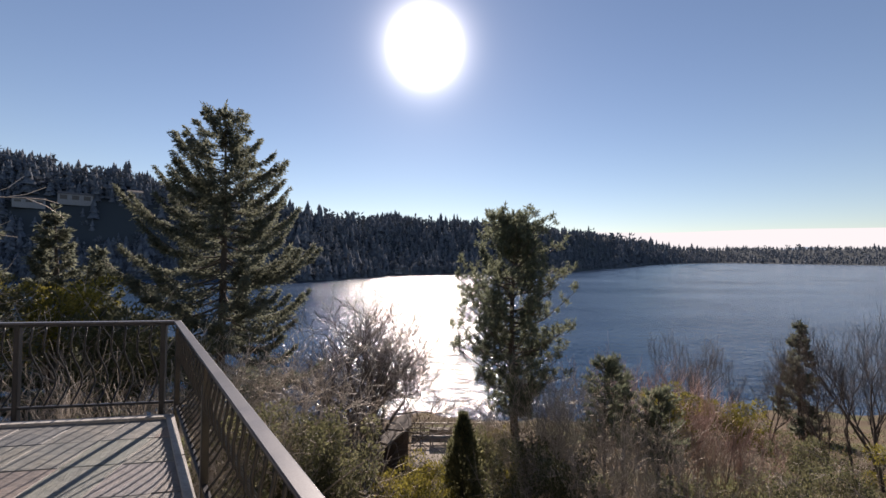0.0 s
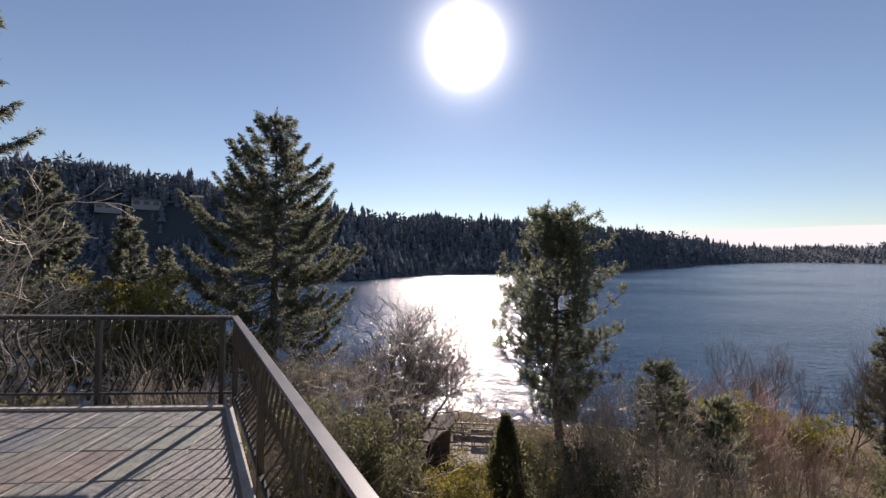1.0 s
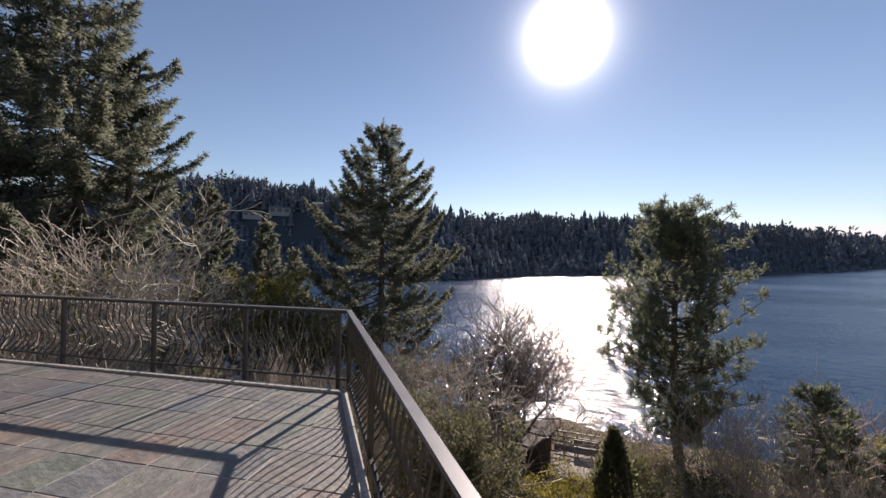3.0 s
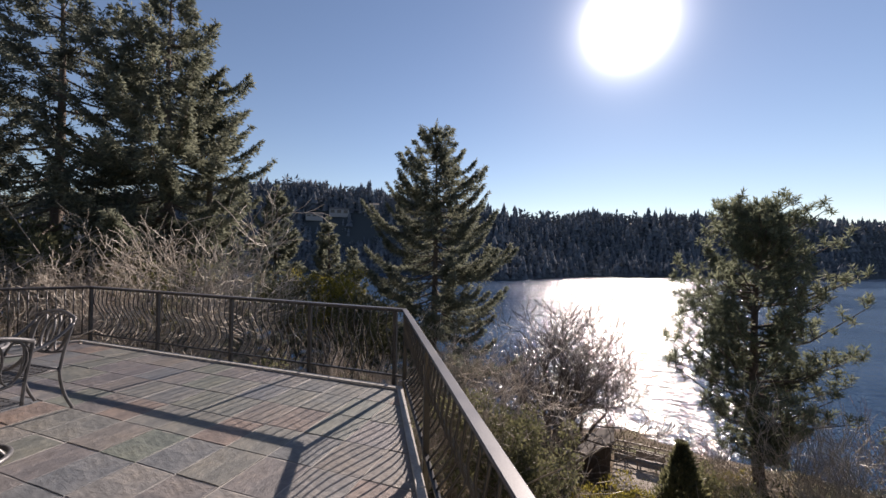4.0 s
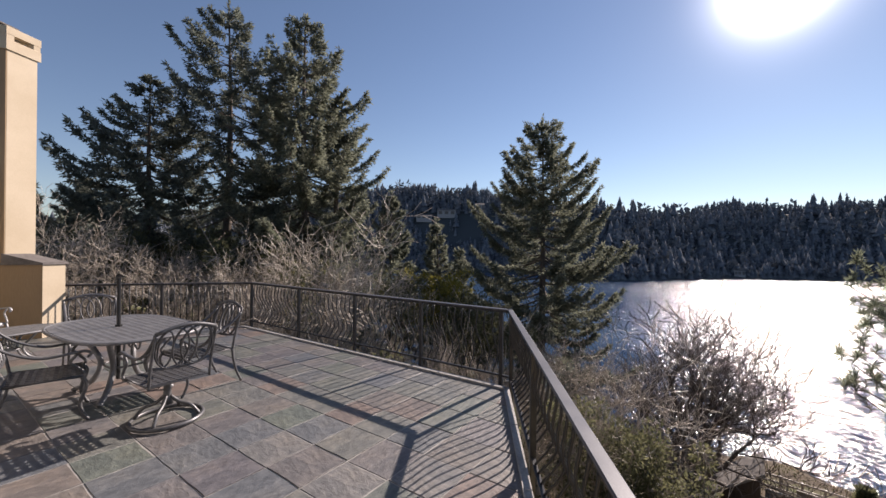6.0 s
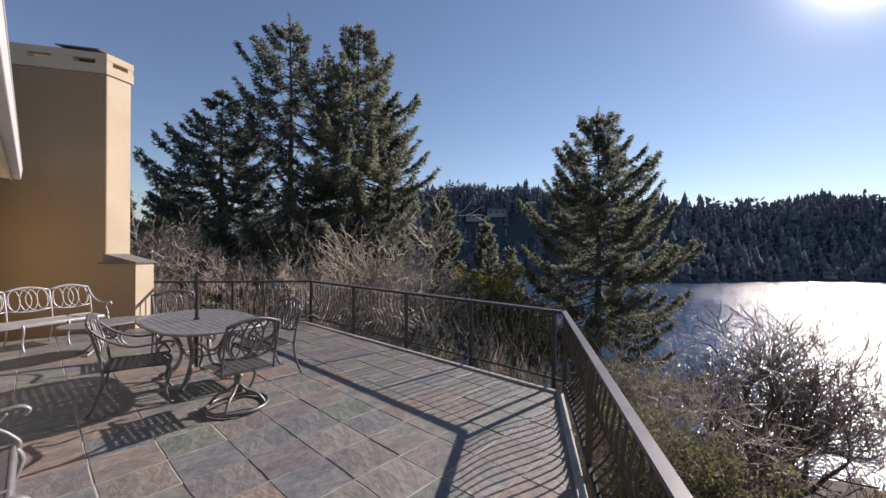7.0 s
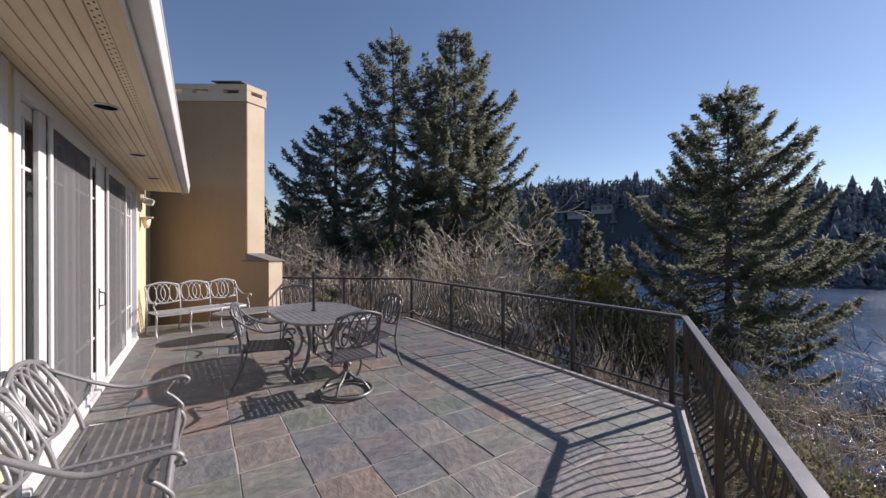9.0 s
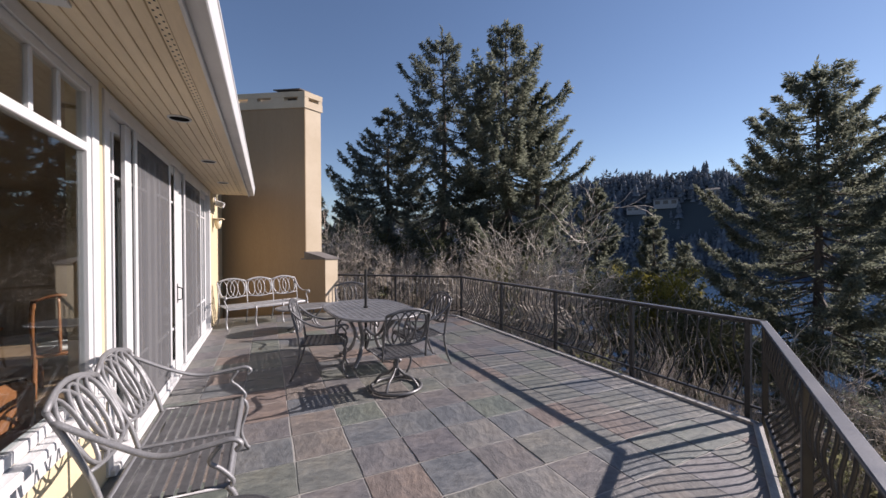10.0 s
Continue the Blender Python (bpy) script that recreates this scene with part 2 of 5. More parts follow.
TWIG_RED = two_tone("reddish_twig", (0.32, 0.20, 0.17), (0.48, 0.33, 0.28), 0.55, scale=1, fine=25, spread=0.3)
FIR = leafy("fir_needles", (0.118, 0.134, 0.104), (0.245, 0.255, 0.185), 0.6, 0.6)
FIR_DARK = leafy("dark_fir_needles", (0.108, 0.126, 0.110), (0.220, 0.235, 0.185), 0.6, 0.6)
PINE = leafy("pine_needles", (0.118, 0.140, 0.098), (0.235, 0.25, 0.165), 0.55, 0.6)
SHRUB = leafy("evergreen_leaves", (0.105, 0.112, 0.064), (0.20, 0.195, 0.105), 0.40, 0.6)
SHRUB_YELLOW = leafy("yellow_green_leaves", (0.15, 0.14, 0.03), (0.36, 0.31, 0.08), 0.45, 0.5)
DRY = leafy("dry_leaves", (0.19, 0.14, 0.09), (0.37, 0.29, 0.19), 0.8, 0.3)
GRASS = leafy("rough_grass", (0.07, 0.08, 0.02), (0.17, 0.17, 0.06), 0.7, 0.3)
# distance haze is put into this blue-grey base colour
FOREST = leafy("hazed_conifer_forest", (0.135, 0.150, 0.172), (0.170, 0.186, 0.205), 1.0, 0.03, 0.0)
WOOD_RED = two_tone("varnished_cherry", (0.20, 0.075, 0.03), (0.32, 0.13, 0.05), 0.3, scale=3, fine=30, stretch=(1, 1, 0.2))
CUSHION = two_tone("white_cushion", (0.66, 0.65, 0.62), (0.78, 0.77, 0.74), 0.9, scale=5, fine=120)
ROOM_WALL = two_tone("room_wall", (0.44, 0.39, 0.32), (0.52, 0.46, 0.38), 0.9, scale=1)
ROOM_FLOOR = two_tone("room_floor", (0.26, 0.17, 0.10), (0.36, 0.24, 0.15), 0.35, scale=3, stretch=(0.2, 1, 1))
CURTAIN = two_tone("grey_curtain", (0.20, 0.20, 0.205), (0.30, 0.30, 0.305), 0.95, scale=2, fine=90)
ROOF = two_tone("weathered_roof", (0.10, 0.09, 0.085), (0.19, 0.17, 0.155), 0.9, scale=2, fine=15, bump=0.6)
PALE_WALL = two_tone("pale_house_wall", (0.26, 0.26, 0.27), (0.34, 0.34, 0.34), 0.85, scale=1)
CONCRETE = two_tone("gravel_path", (0.24, 0.21, 0.18), (0.38, 0.34, 0.30), 0.95, scale=0.8, fine=12, bump=0.6, dist=0.02)
LAMP_GLASS = two_tone("frosted_lamp_glass", (0.72, 0.62, 0.42), (0.82, 0.72, 0.52), 0.4, scale=6)


# ---- mesh helpers ----
class Mesh:
    """Gathers vertices and faces of one mesh."""

    def __init__(self):
        self.v, self.f = [], []

    def add(self, verts, faces):
        n = len(self.v)
        self.v += [tuple(p) for p in verts]
        self.f += [tuple(i + n for i in q) for q in faces]
        return self

    def box(self, x0, x1, y0, y1, z0, z1, bev=0.0):
        x0, x1, y0, y1, z0, z1 = min(x0, x1), max(x0, x1), min(y0, y1), max(y0, y1), min(z0, z1), max(z0, z1)
        b = min(bev, (x1 - x0) / 3, (y1 - y0) / 3, (z1 - z0) / 3)
        if b <= 0:
            vs = [(x, y, z) for z in (z0, z1) for x, y in ((x0, y0), (x1, y0), (x1, y1), (x0, y1))]
            return self.add(vs, [(3, 2, 1, 0), (4, 5, 6, 7), (0, 1, 5, 4), (1, 2, 6, 5), (2, 3, 7, 6), (3, 0, 4, 7)])
        rings = []
        for z, ins in ((z0, b), (z0 + b, 0), (z1 - b, 0), (z1, b)):
            c = b + ins * 0.4
            a0, a1, b0, b1 = x0 + ins, x1 - ins, y0 + ins, y1 - ins
            rings += [(a0 + b, b0, z), (a1 - b, b0, z), (a1, b0 + b, z), (a1, b1 - b, z), (a1 - b, b1, z), (a0 + b, b1, z), (a0, b1 - b, z), (a0, b0 + b, z)]
        fs = [tuple(range(7, -1, -1)), tuple(range(24, 32))]
        for r in range(3):
            fs += [(8 * r + i, 8 * r + (i + 1) % 8, 8 * r + 8 + (i + 1) % 8, 8 * r + 8 + i) for i in range(8)]
        return self.add(rings, fs)

    def prism(self, poly, z0, z1, bev=0.0):
        """An upright prism over a polygon (counter-clockwise), its top edge chamfered."""
        n = len(poly)
        c = (sum(p[0] for p in poly) / n, sum(p[1] for p in poly) / n)
        rings = [[(x, y, z0) for x, y in poly], [(x, y, z1 - bev) for x, y in poly]]
        if bev:
            ins = []
            for x, y in poly:
                d = math.hypot(x - c[0], y - c[1]) or 1
                ins.append((x - (x - c[0]) / d * bev, y - (y - c[1]) / d * bev, z1))
            rings.append(ins)
        k = len(rings)
        fs = [tuple(range(n - 1, -1, -1)), tuple((k - 1) * n + i for i in range(n))]
        for r in range(k - 1):
            fs += [(r * n + i, r * n + (i + 1) % n, (r + 1) * n + (i + 1) % n, (r + 1) * n + i) for i in range(n)]
        return self.add([p for ring in rings for p in ring], fs)

    def tube(self, pts, r, sides=6, closed=False, flat=1.0):
        """A bar swept along points; r one radius or one a point; flat squeezes it across."""
        pts = [Vector(p) for p in pts]
        n = len(pts)
        rad = r if isinstance(r, (list, tuple)) else [r] * n
        vs, fs, prev = [], [], None
        for i, p in enumerate(pts):
            a = pts[(i - 1) % n] if closed or i > 0 else p
            b = pts[(i + 1) % n] if closed or i < n - 1 else p
            d = (b - a).normalized()
            if prev is None:
                up = Vector((0, 0, 1)) if abs(d.z) < 0.9 else Vector((1, 0, 0))
                s = d.cross(up).normalized()
            else:
                s = (prev - d * prev.dot(d)).normalized()
            prev = s
            t = d.cross(s)
            for k in range(sides):
                w = 2 * math.pi * (k + 0.5) / sides
                vs.append(p + (s * math.cos(w) + t * math.sin(w) * flat) * rad[i])
        for i in range(n if closed else n - 1):
            j = (i + 1) % n
            fs += [(i * sides + k, i * sides + (k + 1) % sides, j * sides + (k + 1) % sides, j * sides + k) for k in range(sides)]
        if not closed:
            fs += [tuple(range(sides - 1, -1, -1)), tuple((n - 1) * sides + k for k in range(sides))]
        return self.add(vs, fs)

    def moved(self, m):
        self.v = [tuple(m @ Vector(p)) for p in self.v]
        return self


def mesh_data(name, mb, mat, smooth=False):
    me = bpy.data.meshes.new(name)
    me.from_pydata(mb.v, [], mb.f)
    me.materials.append(mat)
    if smooth:
        me.polygons.foreach_set("use_smooth", [True] * len(me.polygons))
    me.update()
    return me


def part(name, mb, mat, parent=None, label="", smooth=False):
    ob = new(name, mesh_data(name, mb, mat, smooth) if isinstance(mb, Mesh) else mb)
    if parent:
        ob.parent = parent
    if label:
        ob["label"] = label
    return ob


def thing(name, m, label, category, group="", kind=""):
    ob = new(name)
    ob.empty_display_size = 0.1
    ob.matrix_world = m
    return tagged(ob, label, category, group, kind)


def soup(name, verts, faces, mat):
    """A mesh from numpy arrays: vertices (n, 3) and triangles or quads (m, k)."""
    me = bpy.data.meshes.new(name)
    k = faces.shape[1]
    me.vertices.add(len(verts))
    me.vertices.foreach_set("co", np.ascontiguousarray(verts, dtype=np.float32).ravel())
    me.loops.add(faces.size)
    me.loops.foreach_set("vertex_index", np.ascontiguousarray(faces, dtype=np.int32).ravel())
    me.polygons.add(len(faces))
    me.polygons.foreach_set("loop_start", np.arange(0, faces.size, k, dtype=np.int32))
    me.polygons.foreach_set("loop_total", np.full(len(faces), k, dtype=np.int32))
    me.materials.append(mat)
    me.update()
    me.validate()
    return me


def frame_of(d):
    """Two rows of unit vectors square to the rows of d."""
    up = np.where(np.abs(d[:, 2:3]) < 0.9, np.array([[0, 0, 1.0]]), np.array([[1.0, 0, 0]]))
    s = np.cross(d, up)
    s /= np.linalg.norm(s, axis=1, keepdims=True) + 1e-9
    return s, np.cross(d, s)


def blades(name, p, d, length, width, mat, rng):
    """Leaf or needle-clump blades: a kite from each point p along d."""
    n = len(p)
    d = d / (np.linalg.norm(d, axis=1, keepdims=True) + 1e-9)
    s, t = frame_of(d)
    w = rng.uniform(0, 2 * math.pi, (n, 1))
    side = s * np.cos(w) + t * np.sin(w)
    length, width = np.broadcast_to(np.asarray(length, float).reshape(-1, 1), (n, 1)), np.broadcast_to(np.asarray(width, float).reshape(-1, 1), (n, 1))
    mid = p + d * length * 0.45
    v = np.stack([p, mid + side * width * 0.5, p + d * length, mid - side * width * 0.5], 1).reshape(-1, 3)
    f = np.arange(4 * n).reshape(-1, 4)
    return soup(name, v, f, mat)


def smooth_step(a, b, x):
    t = min(1.0, max(0.0, (x - a) / (b - a)))
    return t * t * (3 - 2 * t)


# ---- terrain ----
EYE = Vector((-0.33, 0.13, 1.61))


def polar(az, dist):
    """Place in plan at a bearing (degrees to the right of +y) and distance from the middle of the walk."""
    return EYE.x + dist * math.sin(radians(az)), EYE.y + dist * math.cos(radians(az))


SHORE = [(-180, 330), (-60, 330), (-25, 290), (-10, 242), (-4, 275), (2.5, 317), (11, 348), (20, 385), (27.5, 432), (31, 560), (35, 750), (41.4, 1500), (47, 2300), (60, 2700), (180, 2700)]
RIDGE = [(-180, 0.05), (-78, 0.06), (-66, 0.085), (-54, 0.14), (-45, 0.165), (-37.4, 0.177), (-34.8, 0.162), (-30, 0.167), (-26, 0.155), (-12.4, 0.119), (-6, 0.104), (-2.6, 0.103), (1.5, 0.117),
         (5.8, 0.103), (15, 0.095), (23.5, 0.085), (29, 0.073), (34.8, 0.054), (39.2, 0.039), (41.4, 0.029), (47, 0.028), (62, 0.028), (180, 0.028)]


def lerp_table(table, x):
    for (a, u), (b, w) in zip(table, table[1:]):
        if x <= b:
            return u + (w - u) * (x - a) / (b - a)
    return table[-1][1]


def near_ground(x, y):
    prof = [(-60, 3), (-12, -1.5), (0, -4.2), (6, -5.6), (12, -8.2), (20, -11.2), (30, -13.6), (40, -15.7), (46, -17.2), (60, -21), (400, -24)]
    z = lerp_table(prof, y + (0.10 * x if x > 0 else 0.12 * min(0, x + 2)))
    hold = 1 - smooth_step(18, 38, y)
    z += (1.6 * smooth_step(13, 26, x) + 3.4 * smooth_step(5, 16, -x)) * hold
    z += (noise.noise(Vector((x * 0.12, y * 0.12, 0))) * 0.7 + noise.noise(Vector((x * 0.5, y * 0.5, 3))) * 0.25) * smooth_step(3, 9, math.hypot(x + 3, y - 2))
    return z


def ground_z(x, y):
    dx, dy = x - EYE.x, y - EYE.y
    d, az = math.hypot(dx, dy), math.degrees(math.atan2(dx, dy))
    z = near_ground(x, y)
    if d > 120:
        ds, tan = lerp_table(SHORE, az), lerp_table(RIDGE, az)
        top = EYE.z + tan * ds * 1.45 - (12 if ds < 700 else 26)
        far = -24 + (24 + WATER_Z) * smooth_step(ds * 0.85, ds, d) + (top - WATER_Z) * smooth_step(ds * 0.98, ds * 1.42, d)
        far += noise.noise(Vector((x * 0.012, y * 0.012, 7))) * 5 * smooth_step(ds * 1.02, ds * 1.3, d)
        z = far if y > 60 or d > 200 else z + (far - z) * smooth_step(120, 200, d)
    return z


def build_ground():
    rings = [0.0] + [1.2 * 1.088 ** i for i in range(98)]
    rings = [r for r in rings if r < 4200] + [4300]
    spokes = 300
    vs = [(EYE.x, EYE.y, near_ground(EYE.x, EYE.y))]
    for r in rings[1:]:
        for k in range(spokes):
            w = 2 * math.pi * k / spokes
            x, y = EYE.x + r * math.sin(w), EYE.y + r * math.cos(w)
            vs.append((x, y, ground_z(x, y)))
    fs = [(0, 1 + (k + 1) % spokes, 1 + k) for k in range(spokes)]
    for i in range(len(rings) - 2):
        a, b = 1 + i * spokes, 1 + (i + 1) * spokes
        fs += [(a + k, a + (k + 1) % spokes, b + (k + 1) % spokes, b + k) for k in range(spokes)]
    mb = Mesh()
    mb.v, mb.f = vs, fs
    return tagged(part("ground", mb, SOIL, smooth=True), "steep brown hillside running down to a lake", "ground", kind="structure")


build_ground()
wm = Mesh().add([(-4300, 20, WATER_Z), (4300, 20, WATER_Z), (4300, 4300, WATER_Z), (-4300, 4300, WATER_Z)], [(0, 1, 2, 3)])
tagged(part("water", wm, WATER), "wide blue rippled lake glittering under the low sun", "lake", kind="structure")


# ---- far shore forest, houses, cloud ----
def build_forest():
    """Conifers and a few bare round crowns over the far hills: a ragged tiered cone each, set with drooping boughs."""
    rng = np.random.default_rng(5)
    pts, dirs, lens, cones = [], [], [], []
    for n in range(13000):
        az = rng.uniform(-92, 75)
        ds = lerp_table(SHORE, az)
        d = ds * (1.006 + 0.46 * rng.random() ** 1.15)
        x, y = polar(az, d)
        if -39 < az < -26 and 1.13 < d / ds < 1.25 and rng.random() < 0.9:
            continue
        h = rng.uniform(5, 11) * (1.0 if ds < 700 else 2.4) * (1.7 if rng.random() < 0.08 else 1)
        z = ground_z(x, y) - 0.8
        m = 16
        u, w = rng.random(m), rng.uniform(0, 6.28, m)
        if rng.random() < 0.28:
            h *= 0.85
            v = rng.normal(0, 1, (m, 3))
            v /= np.linalg.norm(v, axis=1, keepdims=True)
            p = v * h * 0.2 + np.array([x, y, z + h * 0.6])
            d3, ln = v + rng.normal(0, 0.6, (m, 3)), rng.uniform(0.25, 0.45, m) * h
        else:
            p = np.stack([x + 0 * u, y + 0 * u, z + h * (0.12 + 0.85 * u)], 1)
            d3 = np.stack([np.cos(w), np.sin(w), rng.normal(-0.45, 0.2, m)], 1)
            ln = h * (0.06 + 0.27 * (1 - u) * rng.uniform(0.7, 1.3, m))
            r = h * rng.uniform(0.20, 0.32)
            for lo, hi, k in ((0.0, 0.55, 1.0), (0.35, 0.80, 0.68), (0.62, 1.0, 0.40)):
                t = np.arange(6) * 1.047 + rng.uniform(0, 1)
                rr = r * k * rng.uniform(0.7, 1.25, 6)
                ring = np.stack([x + rr * np.cos(t), y + rr * np.sin(t), z + h * (lo + rng.normal(0, 0.02, 6))], 1)
                cones.append(np.concatenate([ring, [[x, y, z + h * hi]]]))
        pts.append(p)
        dirs.append(d3)
        lens.append(ln)
    ln = np.concatenate(lens)
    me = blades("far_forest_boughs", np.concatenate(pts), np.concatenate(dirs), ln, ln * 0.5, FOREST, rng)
    tagged(part("far_forest", me, FOREST), "dark conifer forest, haze-tinted blue, covering the far shore hills", "forest", kind="stuff")
    off = (np.arange(len(cones)) * 7)[:, None, None]
    tri = np.array([[k, (k + 1) % 6, 6] for k in range(6)])[None]
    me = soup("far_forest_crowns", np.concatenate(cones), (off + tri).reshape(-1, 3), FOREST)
    tagged(part("far_forest_crowns", me, FOREST), "dense dark haze-tinted crowns of the far conifer forest", "forest", kind="stuff")


build_forest()


def far_house(az, dist, w, dpt, h, face):
    x, y = polar(az, dist)
    z = ground_z(x, y) + 1
    e = thing("far_house", pose(x, y, z, 0, 0, face), "pale far-off house among trees on the hill", "house", "houses on the far hill")
    part("wall", Mesh().box(-w / 2, w / 2, -dpt / 2, dpt / 2, -3, h), PALE_WALL, e)
    r = Mesh().add([(-w / 2 - .5, -dpt / 2 - .6, h), (w / 2 + .5, -dpt / 2 - .6, h), (w / 2 + .5, dpt / 2 + .6, h), (-w / 2 - .5, dpt / 2 + .6, h), (-w / 2, 0, h + 2), (w / 2, 0, h + 2)],
                   [(0, 1, 5, 4), (2, 3, 4, 5), (1, 2, 5), (3, 0, 4), (3, 2, 1, 0)])
    part("roof", r, ROOF, e)
    for k in range(3):
        cx = -w / 2 + w * (k + 0.5) / 3
        part("window", Mesh().box(cx - w * .1, cx + w * .1, -dpt / 2 - 0.05, -dpt / 2 + 0.05, 0.8, h - 0.8), ROOF, e)


for az, d, w, dp, h, fc in ((-38.0, 372, 15, 8, 3, -38), (-34.6, 376, 18, 8, 4.5, -34), (-29.6, 372, 9, 8, 6, -30)):
    far_house(az, d, w, dp, h, -az)
for az, d, w in ((34.5, 575, 8), (44, 960, 12), (50, 1200, 14), (53, 1260, 16), (3, 318, 6)):
    far_house(az, d * 1.015, w, 6, 3.5, -az)

# far blue mountain and pale low cloud beyond the lake's open end, as self-glowing sheets
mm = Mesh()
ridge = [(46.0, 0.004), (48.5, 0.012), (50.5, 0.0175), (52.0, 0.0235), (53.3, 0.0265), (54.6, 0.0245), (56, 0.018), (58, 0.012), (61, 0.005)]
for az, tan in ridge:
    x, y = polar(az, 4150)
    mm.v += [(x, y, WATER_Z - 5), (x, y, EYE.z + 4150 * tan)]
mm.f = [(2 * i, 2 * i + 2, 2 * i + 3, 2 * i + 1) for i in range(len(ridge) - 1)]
# the mountain's haze is painted as an even blue glow
tagged(part("backdrop", mm, plain_glow("far_mountain_haze_glow", (0.36, 0.44, 0.56), 0.55)), "hazy blue mountain far beyond the lake", "mountain", kind="structure")

# daylight on the cloud is replaced by its own even glow
cm = Mesh()
for i in range(21):
    az = 24 + i * 3.0
    x, y = polar(az, 4250)
    cm.v += [(x, y, WATER_Z), (x, y, EYE.z + 4250 * (0.0605 + 0.0015 * math.sin(i * 0.9)))]
cm.f = [(2 * i, 2 * i + 2, 2 * i + 3, 2 * i + 1) for i in range(20)]
tagged(part("backdrop_cloud", cm, plain_glow("low_cloud_glow", (0.88, 0.89, 0.92), 0.52)), "pale low bank of cloud over the horizon", "cloud", kind="structure")

# ---- deck ----
FACE_Y = -0.79
C1, C2, C3 = Vector((-2.275, 4.335)), Vector((-8.20, 4.335)), Vector((-10.47, 1.74))
R_END = Vector((0.745, FACE_Y))
RAIL_H = 0.914
DECK = [(0.645, FACE_Y), (-2.22, 4.20), (-8.14, 4.20), (-10.30, 1.72), (-10.30, FACE_Y)]

tagged(part("floor", Mesh().prism(DECK, -0.30, -0.005), GROUT), "mortar bed and slab under the slate terrace", "floor", kind="structure")


def edge_strip(name, a, b, w, z0, z1, mat, label, out=0.0, cat="edging"):
    a, b = Vector(a), Vector(b)
    d = (b - a).normalized()
    n = Vector((d.y, -d.x))
    a, b = a + n * out, b + n * out
    poly = [a, b, b + n * w, a + n * w]
    if (poly[1] - poly[0]).cross(poly[2] - poly[1]) < 0:
        poly.reverse()
    return tagged(part(name, Mesh().prism([tuple(p) for p in poly], z0, z1, 0.006), mat), label, cat, kind="structure")


# raised stone lip round the open edges, cut in lengths
def lip(a, b, step, mat, w=0.065):
    a, b = Vector(a), Vector(b)
    n = max(1, round((b - a).length / step))
    for i in range(n):
        p, q = a + (b - a) * (i / n), a + (b - a) * ((i + 1) / n)
        d = (q - p).normalized() * 0.003
        edge_strip("trim_coping", p + d, q - d, w, -0.03, 0.026, mat, "pale stone lip along the terrace edge")


lip(DECK[2], DECK[1], 0.98, COPING)
lip(DECK[3], DECK[2], 0.98, COPING)
lip(DECK[1], DECK[0], 0.98, COPING, 0.05)
edge_strip("trim_flashing", DECK[1], DECK[0], 0.012, -0.05, 0.030, COPING, "pale metal flashing along the terrace edge", 0.052)
for a, b in ((DECK[2], DECK[1]), (DECK[3], DECK[2]), (DECK[1], DECK[0])):
    edge_strip("trim_deck_fascia", a, b, 0.05, -0.40, -0.032, STUCCO, "cream fascia board below the terrace edge", 0.0)

# ---- railings ----
CAP_W = 0.062


def railing(a, b, posts, wave, label, near_cap):
    """A run of railing from a to b in plan: cap, bottom bar, posts at the given shares, bellied or straight balusters."""
    a3, b3 = Vector((a.x, a.y, 0)), Vector((b.x, b.y, 0))
    d = (b3 - a3).normalized()
    length = (b3 - a3).length
    e = thing("railing", Matrix.Translation(a3) @ Matrix.Rotation(math.atan2(d.y, d.x), 4, "Z"), label, "railing", "terrace railings")
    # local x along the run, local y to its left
    part("cap_rail", Mesh().box(-0.02, length + 0.02, -CAP_W / 2, CAP_W / 2, RAIL_H - 0.016, RAIL_H, 0.005), CAP_IRON, e, "flat metal cap with sky sheen in its grey")
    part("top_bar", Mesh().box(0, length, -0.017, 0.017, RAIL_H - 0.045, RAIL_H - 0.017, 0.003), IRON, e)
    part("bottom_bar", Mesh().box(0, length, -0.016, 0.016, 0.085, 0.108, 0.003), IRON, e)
    post = mesh_data("post", Mesh().box(-0.023, 0.023, -0.023, 0.023, -0.25, RAIL_H - 0.017, 0.004), IRON)
    marks = [s * length for s in posts]
    for s in marks:
        part("post", post, IRON, e).location = (s, 0, 0)
    if wave:
        prof = [(0.0, 0.0), (0.08, -0.004), (0.2, -0.022), (0.32, -0.018), (0.45, 0.03), (0.58, 0.092), (0.7, 0.128), (0.8, 0.122), (0.9, 0.07), (0.96, 0.026), (1.0, 0.0)]
    else:
        prof = [(0.0, 0.0), (1.0, 0.0)]
    z1, z0 = RAIL_H - 0.045, 0.108
    bal = mesh_data("baluster", Mesh().tube([(0, wave * o, z1 + (z0 - z1) * s) for s, o in prof], 0.0085, 5), IRON, True)
    ends = sorted(set([0.0] + marks + [length]))
    for s0, s1 in zip(ends, ends[1:]):
        n = round((s1 - s0) / 0.112)
        for k in range(1, n):
            part("baluster", bal, IRON, e).location = (s0 + (s1 - s0) * k / n, 0, 0)
    return e


L2 = (C1 - C2).length
railing(C1, C2, [0.02, 0.232, 0.464, 0.72, 1.0], -1, "dark bronze iron railing with bellied balusters along the terrace edge", False)
railing(R_END, C1, [0.02, 0.28, 0.70, 0.978], -1, "dark bronze iron railing with broad flat cap beside the viewer", True)
railing(C2, C3, [0.48, 0.995], 0, "dark iron railing with straight thin bars at the terrace end", False)

